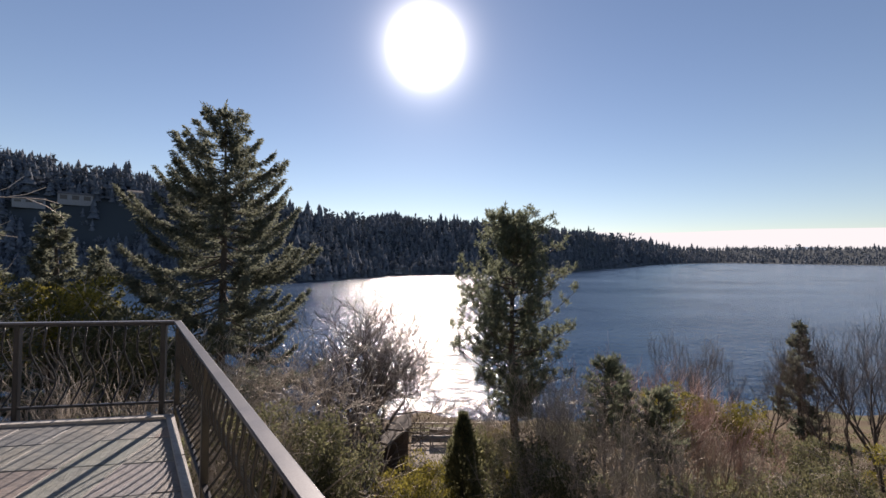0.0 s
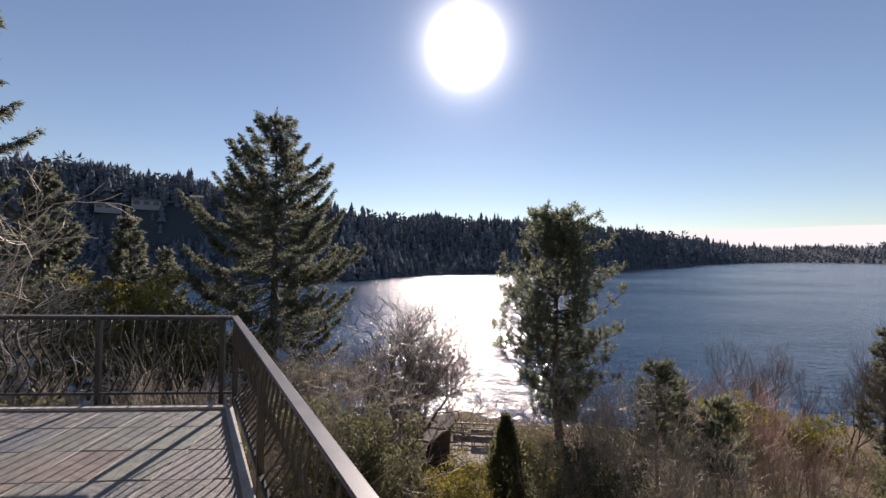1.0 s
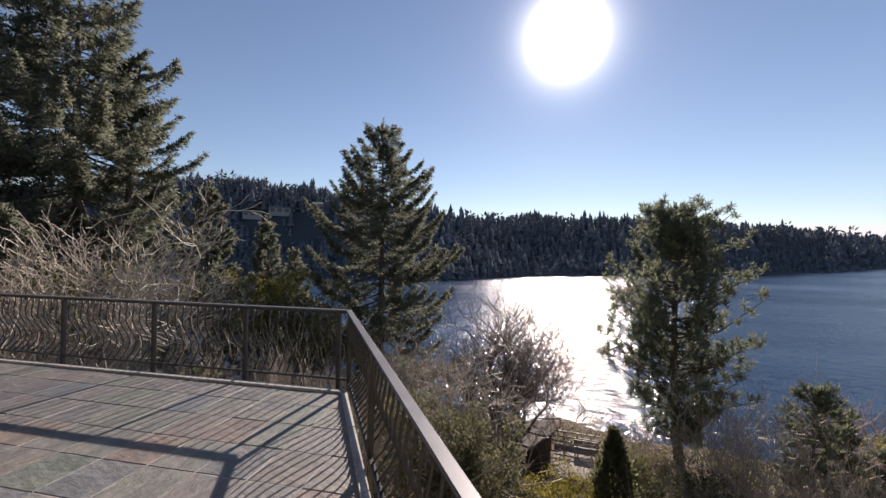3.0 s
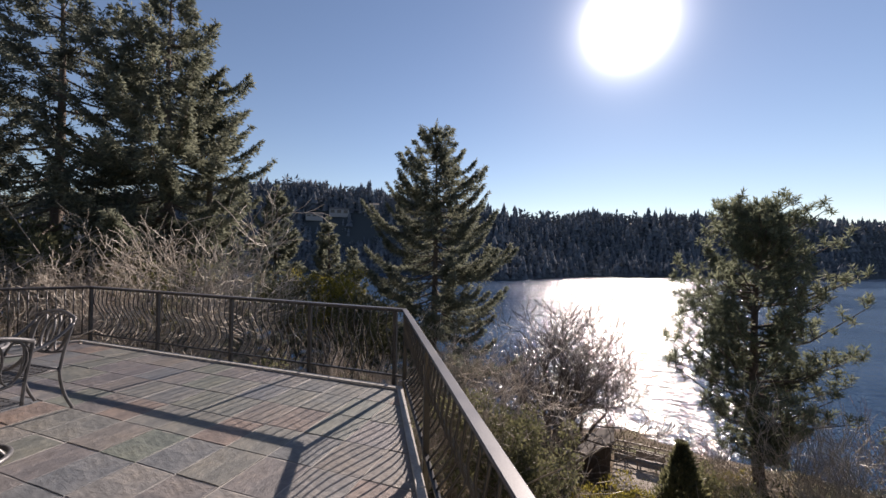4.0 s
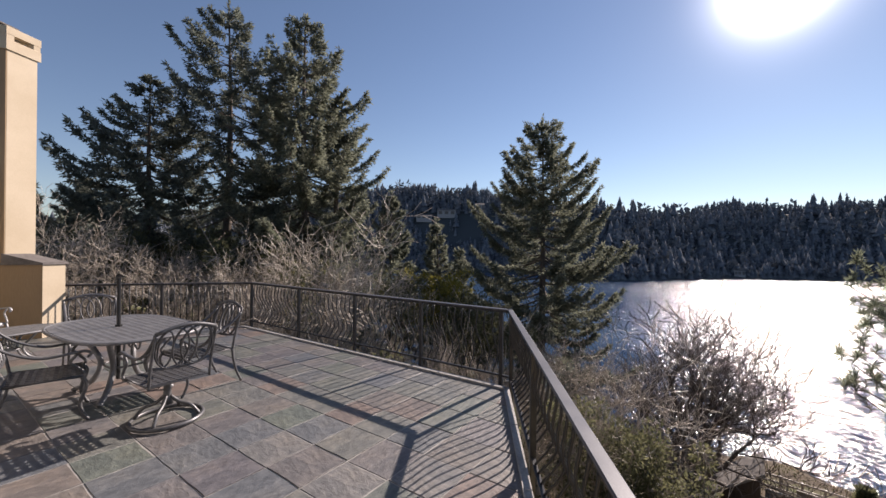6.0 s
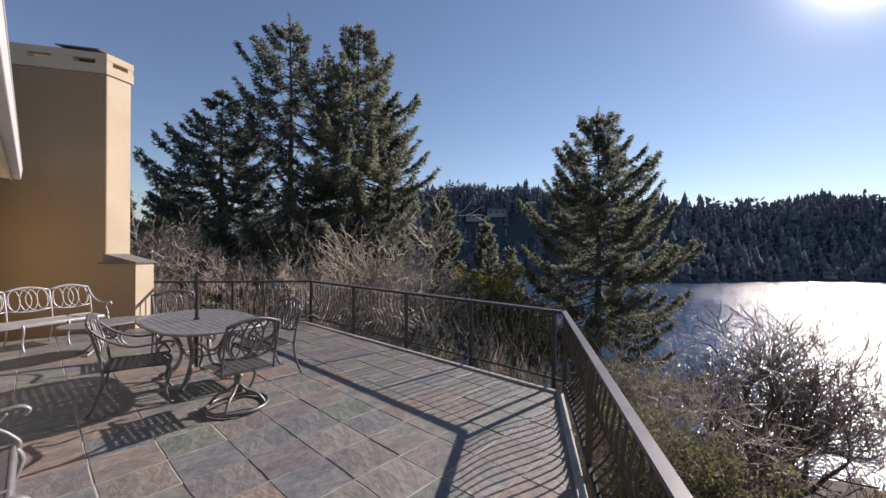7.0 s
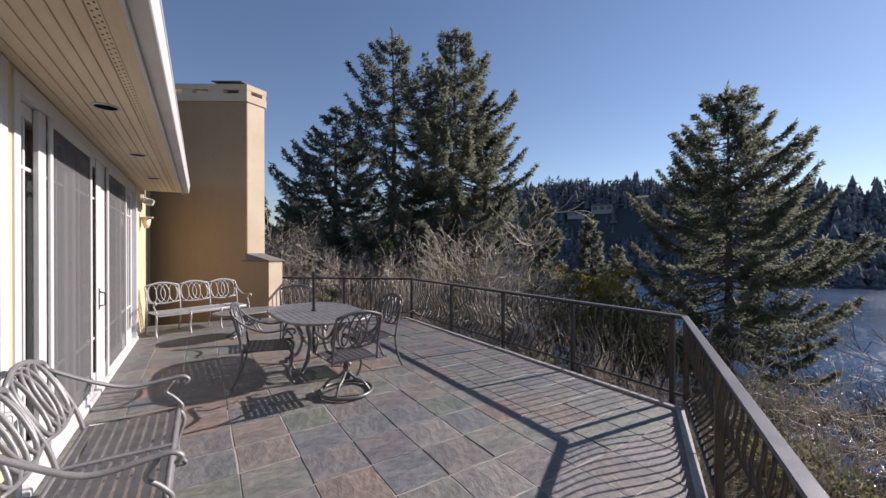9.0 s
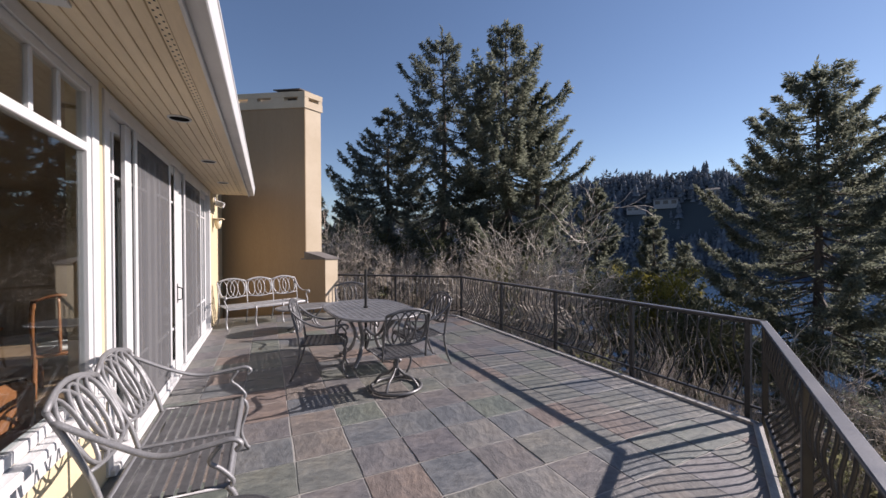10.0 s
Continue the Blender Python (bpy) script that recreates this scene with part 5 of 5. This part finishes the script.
# pale stair rail below the corner and a pipe rail on the far slope
for az0, d0, t0, az1, d1, t1 in ((-15.6, 14, -0.47, -13.3, 15.5, -0.375), (58.5, 15.0, -0.43, 60.5, 15.0, -0.385), (58.3, 15.0, -0.52, 58.5, 15.0, -0.43)):
    a, b = (*polar(az0, d0), EYE.z + t0 * d0), (*polar(az1, d1), EYE.z + t1 * d1)
    local_pole("stair_rail", a, b, 0.035, COPING, "pale grey stair handrail on the slope", "handrail")


# ---- terrace furniture ----
def oval(cx, cz, a, b, n=18):
    return [(cx + a * math.cos(w), cz + b * math.sin(w)) for w in np.linspace(0, 2 * math.pi, n, endpoint=False)]


def curve(pts, n=6):
    """Points along a smooth line through the given ones."""
    p = [Vector(q) for q in pts]
    out = []
    for i in range(len(p) - 1):
        a, b, c, d = p[max(0, i - 1)], p[i], p[i + 1], p[min(len(p) - 1, i + 2)]
        for k in range(n):
            t = k / n
            out.append(0.5 * ((2 * b) + (c - a) * t + (2 * a - 5 * b + 4 * c - d) * t * t + (3 * b - a - 3 * c + d) * t ** 3))
    return out + [p[-1]]


def cast_seat(m, seats, width, label, cat, group, metal, swivel=False, slats=False, name="patio_chair", arm=0.63, deep=0.5, lean=0.30, seat_metal=None, taper=1.0):
    """Cast metal seat facing +y: interlaced oval back, scrolled arms, lattice or slatted seat, curved legs or a swivel ring."""
    e = thing(name, m, label, cat, group)
    hw = width / 2
    sw = width / seats
    D0, D1, SZ = -deep / 2, deep / 2, 0.415
    seat_metal = seat_metal or metal

    def back(z):
        return D0 - lean * max(0, z - SZ) ** 1.25

    for i in range(seats + 1):
        x = (-hw + i * sw) * taper
        part("back_post", Mesh().tube(curve([(x, D0, SZ - 0.02), (x, back(0.55), 0.55), (x, back(0.72), 0.72), (x, back(0.88), 0.885)], 4), 0.0135, 6), metal, e, smooth=True)
    for i in range(seats):
        bw = sw * taper
        xc = (-hw + (i + 0.5) * sw) * taper
        crest = [(xc - bw / 2 + bw * s, 0.885 + 0.06 * math.sin(math.pi * s)) for s in np.linspace(0, 1, 9)]
        b = part("backrest", Mesh().tube([(x, back(z), z) for x, z in crest], 0.0145, 6, flat=1.2), metal, e, "openwork back of interlaced ovals", True)
        low = [(x, 0.585 - 0.035 * math.sin(math.pi * s)) for s, x in zip(np.linspace(0, 1, 7), np.linspace(xc - bw / 2, xc + bw / 2, 7))]
        part("lower_rail", Mesh().tube([(x, back(z), z) for x, z in low], 0.011, 6), metal, b, smooth=True)
        for k in (-1, 0, 1):
            part("oval", Mesh().tube([(x, back(z), z) for x, z in oval(xc + k * bw * 0.20, 0.742, bw * (0.27 if k else 0.20), 0.182)], 0.0135, 6, True, 0.6), metal, b, smooth=True)
        for k in (-1, 1):
            part("oval", Mesh().tube([(x, back(z), z) for x, z in oval(xc + k * bw * 0.31, 0.742, bw * 0.12, 0.165)], 0.0115, 6, True, 0.6), metal, b, smooth=True)
    f = D1
    for s in (-1, 1):
        x = s * hw
        a = Mesh().tube(curve([(x * taper, back(0.84), 0.84), (x * (taper + 1) / 2, D0 + 0.04, 0.71), (x * 1.02, -0.02, arm), (x * 1.03, f - 0.07, arm + 0.012), (x * 1.03, f + 0.025, arm + 0.02), (x * 1.03, f + 0.065, arm - 0.01), (x * 1.03, f + 0.04, arm - 0.038)], 5), 0.020, 8, flat=0.62)
        part("armrest", a, metal, e, smooth=True)
        part("arm_support", Mesh().tube(curve([(x * 1.02, f - 0.025, arm), (x * 1.02, f - 0.075, arm - 0.07), (x * 1.01, f - 0.025, SZ + 0.09), (x, f + 0.025, SZ + 0.02), (x, f, SZ - 0.02)], 4), 0.0125, 6), metal, e, smooth=True)
    part("seat_frame", Mesh().tube([(-hw, D0, SZ), (hw, D0, SZ), (hw, D1, SZ), (-hw, D1, SZ)], 0.015, 6, True), metal, e, smooth=True)
    for i in range(seats):
        x0, x1 = -hw + i * sw + 0.012, -hw + (i + 1) * sw - 0.012
        if slats:
            n = 9
            for k in range(n):
                c = D0 + (D1 - D0) * (k + 0.5) / n
                part("slat", Mesh().box(x0 + 0.01, x1 - 0.01, c - 0.0205, c + 0.0205, SZ - 0.004, SZ + 0.006, 0.002), seat_metal, e)
            if i:
                part("divider", Mesh().box(x0 - 0.028, x0 + 0.004, D0, D1, SZ - 0.008, SZ + 0.012, 0.003), metal, e)
        else:
            n = 8
            st = part("seat", Mesh().box(x0, x1, D1 - 0.03, D1, SZ - 0.006, SZ + 0.006, 0.002), seat_metal, e, "pierced lattice seat")
            lx = mesh_data("seat_bar", Mesh().box(-0.013, 0.013, D0, D1 - 0.03, SZ - 0.004, SZ + 0.004), seat_metal)
            ly = mesh_data("seat_bar", Mesh().box(x0, x1, -0.013, 0.013, SZ - 0.0035, SZ + 0.0045), seat_metal)
            for k in range(n + 1):
                u = k / n
                part("seat_bar", lx, seat_metal, st).location.x = x0 + (x1 - x0) * u
                part("seat_bar", ly, seat_metal, st).location.y = D0 + (D1 - 0.03 - D0) * u
    part("seat_apron", Mesh().tube([(-hw * 0.96, D1 + 0.005, SZ - 0.03), (hw * 0.96, D1 + 0.005, SZ - 0.03)], 0.014, 6), metal, e)
    if swivel:
        ring = [(0.285 * math.cos(w), 0.285 * math.sin(w), 0.022) for w in np.linspace(0, 2 * math.pi, 28, endpoint=False)]
        part("base_ring", Mesh().tube(ring, 0.020, 7, True), metal, e, smooth=True)
        part("pedestal", Mesh().tube([(0, 0, 0.15), (0, 0, 0.20), (0, 0, 0.36), (0, 0, SZ - 0.01)], [0.05, 0.035, 0.03, 0.06], 10), metal, e, smooth=True)
        for k in range(4):
            w = math.pi / 4 + k * math.pi / 2
            c, s = math.cos(w), math.sin(w)
            part("base_arm", Mesh().tube(curve([(0.27 * c, 0.27 * s, 0.03), (0.20 * c, 0.20 * s, 0.12), (0.10 * c, 0.10 * s, 0.16), (0.02 * c, 0.02 * s, 0.23)], 4), 0.016, 6), metal, e, smooth=True)
    else:
        for i in ([0, seats] if seats < 3 else range(seats + 1)):
            x = -hw + i * sw
            part("leg", Mesh().tube(curve([(x, D1, SZ), (x, D1 + 0.035, 0.33), (x, D1 - 0.01, 0.16), (x, D1 + 0.03, 0.03), (x, D1 + 0.055, 0.008)], 4), [0.016] * 16 + [0.013], 6), metal, e, smooth=True)
            part("leg", Mesh().tube(curve([(x, D0, SZ), (x, D0 - 0.01, 0.30), (x, D0 - 0.05, 0.14), (x, D0 - 0.11, 0.008)], 4), 0.014, 6), metal, e, smooth=True)
    return e


def lattice_table(m, a, b, h, label, name, cat, metal, pole=False, power=3.0, pitch=0.045):
    """Cast table: rounded oblong top of crossing bars in a rim, curved legs with a ring stretcher."""
    e = thing(name, m, label, cat)
    def outline(w):
        c, s = math.cos(w), math.sin(w)
        return a * math.copysign(abs(c) ** (2 / power), c), b * math.copysign(abs(s) ** (2 / power), s)
    loop = [outline(w) for w in np.linspace(0, 2 * math.pi, 44, endpoint=False)]
    part("rim", Mesh().tube([(x, y, h - 0.012) for x, y in loop], 0.016, 6, True), metal, e, smooth=True)
    loop2 = [(x * 0.97, y * 0.97) for x, y in loop]
    band = Mesh()
    n = len(loop)
    inner = [(x * 0.90, y * 0.88) for x, y in loop]
    band.v = [(x, y, h) for x, y in loop2] + [(x, y, h) for x, y in inner] + [(x, y, h - 0.010) for x, y in loop2] + [(x, y, h - 0.010) for x, y in inner]
    for i in range(n):
        j = (i + 1) % n
        band.f += [(i, j, n + j, n + i), (2 * n + i, 3 * n + i, 3 * n + j, 2 * n + j), (n + i, n + j, 3 * n + j, 3 * n + i), (i, 2 * n + i, 2 * n + j, j)]
    top = part("tabletop", band, metal, e, "pierced lattice top")
    x = -a + pitch
    while x < a - pitch / 2:
        r = 0.93 * b * (1 - abs(x / a) ** power) ** (1 / power)
        part("top_bar", Mesh().box(x - pitch * 0.34, x + pitch * 0.34, -r, r, h - 0.011, h - 0.002), metal, top)
        x += pitch
    y = -b + pitch * 1.2
    while y < b - pitch:
        r = 0.93 * a * (1 - abs(y / b) ** power) ** (1 / power)
        part("top_bar", Mesh().box(-r, r, y - pitch * 0.26, y + pitch * 0.26, h - 0.0105, h - 0.0015), metal, top)
        y += pitch * 1.2
    for sx in (-1, 1):
        for sy in (-1, 1):
            k = 0.46
            part("leg", Mesh().tube(curve([(sx * a * k, sy * b * k, h - 0.02), (sx * a * k * 0.9, sy * b * k * 0.9, h * 0.82), (sx * a * 0.20, sy * b * 0.26, h * 0.46), (sx * a * 0.26, sy * b * 0.36, h * 0.16), (sx * a * 0.44, sy * b * 0.56, 0.012)], 5), 0.030 if h > 0.6 else 0.016, 6, flat=0.7), metal, e, smooth=True)
    part("stretcher_ring", Mesh().tube([(x * 0.21, y * 0.27, h * 0.42) for x, y in loop[::2]], 0.012, 5, True), metal, e, smooth=True)
    for sx in (-1, 1):
        for cx in (0.2, 0.4):
            part("scroll", Mesh().tube([(sx * a * cx + u, 0, z) for u, z in oval(0, h - 0.12, 0.075, 0.085, 14)], 0.010, 5, True), metal, e, smooth=True)
    if pole:
        q = part("umbrella_pole", Mesh().tube([(-0.06, -0.03, 0.12), (-0.06, -0.03, 1.27)], 0.020, 8), DARK, e, "dark umbrella pole without canopy")
        part("collar", Mesh().tube([(-0.06, -0.03, h - 0.01), (-0.06, -0.03, h + 0.02)], 0.034, 10), DARK, q)
    return e


G = "grey cast chairs round the table"
TC = Vector((-5.78, 1.56))
# the table's lighter metal stands in for sun glint on its top
lattice_table(pose(TC.x, TC.y, 0.004, 0, 0, 3), 0.92, 0.58, 0.72, "grey cast aluminium oblong patio table with pierced top", "patio_table", "table", ALU_MID, True, pitch=0.062)
cast_seat(pose(-4.50, 1.55, 0.004, 0, 0, 94), 1, 0.50, "dark cast swivel armchair on a ring base at the table", "chair", G, ALU_DARK, swivel=True)
cast_seat(pose(-5.25, 2.12, 0.004, 0, 0, 184), 1, 0.54, "grey cast armchair with lattice seat beyond the table", "chair", G, ALU_DARK)
cast_seat(pose(-7.12, 1.60, 0.004, 0, 0, -95), 1, 0.54, "grey cast armchair at the table's far end", "chair", G, ALU_DARK)
cast_seat(pose(-5.42, 0.88, 0.004, 0, 0, -12), 1, 0.54, "grey cast armchair drawn up to the table's house side", "chair", G, ALU_DARK)
cast_seat(pose(-9.30, 0.19, 0.004, 0, 0, -70), 3, 1.62, "long cast bench in sunlit pale grey with three oval backs against the chimney", "bench", "cast benches", ALU, name="patio_bench")
cast_seat(pose(-3.15, -0.21, 0.004, 0, 0, 0), 2, 1.22, "pale grey cast loveseat with dark slatted seat under the window", "loveseat", "cast benches", ALU_MID, slats=True, name="patio_loveseat", deep=0.5, lean=0.50, taper=0.90, seat_metal=ALU_DARK)
lattice_table(pose(-8.22, 0.92, 0.004, 0, 0, 18), 0.34, 0.56, 0.45, "low grey cast coffee table before the bench", "coffee_table", "table", ALU_MID, power=2.6)
lattice_table(pose(-2.14, 0.05, 0.004, 0, 0, 0), 0.23, 0.23, 0.45, "small round cast side table beside the loveseat", "side_table", "table", ALU_DARK, power=2.0, pitch=0.035)


# ---- indoors, behind the window ----
def dining_chair(m, label):
    e = thing("dining_chair", m, label, "chair", "cherry dining chairs")
    for sx in (-1, 1):
        part("leg", Mesh().tube(curve([(sx * 0.2, 0.2, 0.43), (sx * 0.21, 0.23, 0.25), (sx * 0.2, 0.2, 0.0)], 4), 0.024, 6), WOOD_RED, e, smooth=True)
        part("back_post", Mesh().tube(curve([(sx * 0.2, -0.26, 0.0), (sx * 0.2, -0.2, 0.43), (sx * 0.21, -0.24, 0.8), (sx * 0.19, -0.3, 1.06)], 4), 0.024, 6), WOOD_RED, e, smooth=True)
    part("seat", Mesh().box(-0.23, 0.23, -0.22, 0.24, 0.42, 0.46, 0.01), WOOD_RED, e)
    part("cushion", Mesh().box(-0.215, 0.215, -0.2, 0.225, 0.461, 0.52, 0.02), CUSHION, e, "white seat cushion")
    part("top_rail", Mesh().tube(curve([(-0.2, -0.3, 1.04), (0, -0.31, 1.1), (0.2, -0.3, 1.04)], 4), 0.03, 6, flat=0.6), WOOD_RED, e, smooth=True)
    part("splat", Mesh().tube(curve([(0, -0.21, 0.47), (0, -0.25, 0.75), (0, -0.3, 1.07)], 4), [0.05, 0.06, 0.065, 0.07, 0.065, 0.055, 0.05, 0.055, 0.06], 6, flat=0.25), WOOD_RED, e, smooth=True)


dining_chair(pose(-6.15, -1.9, 0.0, 0, 0, 105), "cherry wood dining chair with white cushion indoors")
# low armchair close to the glass
e = thing("armchair", pose(-3.5, -1.55, 0, 0, 0, 150), "reddish brown leather armchair indoors by the window", "armchair")
part("backrest", Mesh().box(-0.34, 0.34, -0.36, -0.22, 0.30, 0.80, 0.06), WOOD_RED, e)
part("seat", Mesh().box(-0.34, 0.34, -0.215, 0.34, 0.22, 0.42, 0.05), WOOD_RED, e)
for sx in (-1, 1):
    part("armrest", Mesh().box(sx * 0.41 - 0.065, sx * 0.41 + 0.065, -0.34, 0.34, 0.12, 0.56, 0.05), WOOD_RED, e)
    for sy in (-0.3, 0.28):
        part("leg", Mesh().box(sx * 0.38 - 0.025, sx * 0.38 + 0.025, sy - 0.025, sy + 0.025, 0, 0.16, 0.006), WOOD_RED, e)
part("base", Mesh().box(-0.34, 0.34, -0.34, 0.33, 0.14, 0.215, 0.01), WOOD_RED, e)
e = thing("dining_table", pose(-5.3, -2.9, 0), "dark wooden dining table indoors behind the window", "table")
part("tabletop", Mesh().box(-0.9, 0.9, -0.5, 0.5, 0.71, 0.75, 0.015), WOOD_RED, e)
for sx in (-0.8, 0.8):
    for sy in (-0.42, 0.42):
        part("leg", Mesh().box(sx - 0.04, sx + 0.04, sy - 0.04, sy + 0.04, 0, 0.71, 0.008), WOOD_RED, e)
# drawn curtains behind the glazed doors
for x0, x1 in ((-5.55, -4.5), (-7.75, -6.6)):
    e = thing("curtain", pose(0, 0, 0), "plain grey pleated curtain behind the glazed doors", "curtain", "door curtains")
    n = 60
    cv, cf = [], []
    for i in range(n + 1):
        x = x0 + (x1 - x0) * i / n
        yy = FACE_Y - 0.26 + 0.035 * math.sin(i * 1.25)
        cv += [(x, yy, 0.02), (x, yy, 2.6)]
    cf = [(2 * i, 2 * i + 2, 2 * i + 3, 2 * i + 1) for i in range(n)]
    part("cloth", Mesh().add(cv, cf), CURTAIN, e, smooth=True)
    part("rod", Mesh().tube([(x0, FACE_Y - 0.26, 2.61), (x1, FACE_Y - 0.26, 2.61)], 0.012), DARK, e)


# ---- slate tiles, each a piece of the floor ----
def clip_poly(poly, hull):
    """Cuts a polygon to a convex hull, both counter-clockwise."""
    for i in range(len(hull)):
        a, b = hull[i], hull[(i + 1) % len(hull)]
        out = []
        for j in range(len(poly)):
            p, q = poly[j], poly[(j + 1) % len(poly)]
            sp = (b[0] - a[0]) * (p[1] - a[1]) - (b[1] - a[1]) * (p[0] - a[0])
            sq = (b[0] - a[0]) * (q[1] - a[1]) - (b[1] - a[1]) * (q[0] - a[0])
            if sp >= 0:
                out.append(p)
            if sp * sq < 0:
                t = sp / (sp - sq)
                out.append((p[0] + (q[0] - p[0]) * t, p[1] + (q[1] - p[1]) * t))
        poly = out
        if len(poly) < 3:
            return []
    return poly


PITCH, GX, GY = 0.418, -3.415, 1.243
rng = np.random.default_rng(9)
floor_ob = bpy.data.objects["floor"]


def tile_outline(r):
    h, pts = PITCH / 2 - 0.0045, []
    for c, d in (((-1, -1), (1, 0)), ((1, -1), (0, 1)), ((1, 1), (-1, 0)), ((-1, 1), (0, -1))):
        for s in (0.0, 0.35, 0.7):
            j = r.normal(0, 0.0022, 2)
            pts.append((c[0] * h + d[0] * 2 * h * s + j[0], c[1] * h + d[1] * 2 * h * s + j[1]))
    return pts


shared = [mesh_data("tile", Mesh().prism(tile_outline(rng), -0.014, rng.uniform(-0.003, 0.003), 0.004), SLATE) for _ in range(24)]
for i in range(-18, 12):
    for j in range(-6, 9):
        cx, cy = GX + (i + 0.5) * PITCH, GY + (j + 0.5) * PITCH
        sq = [(cx - PITCH / 2, cy - PITCH / 2), (cx + PITCH / 2, cy - PITCH / 2), (cx + PITCH / 2, cy + PITCH / 2), (cx - PITCH / 2, cy + PITCH / 2)]
        cut = clip_poly(sq, DECK)
        if not cut:
            continue
        area = 0.5 * abs(sum(p[0] * q[1] - q[0] * p[1] for p, q in zip(cut, cut[1:] + cut[:1])))
        if area < 0.004:
            continue
        if area > PITCH * PITCH * 0.999:
            t = part("tile", shared[int(rng.integers(24))], SLATE, floor_ob)
            t.location = (cx, cy, 0)
            t.rotation_euler = (rng.normal(0, 0.0016), rng.normal(0, 0.0016), math.pi / 2 * int(rng.integers(4)))
        else:
            mx, my = sum(p[0] for p in cut) / len(cut), sum(p[1] for p in cut) / len(cut)
            loc = [((p[0] - mx) * 0.975, (p[1] - my) * 0.975) for p in cut]
            t = part("tile", Mesh().prism(loc, -0.014, rng.uniform(-0.003, 0.002), 0.004), SLATE, floor_ob)
            t.location = (mx, my, 0)
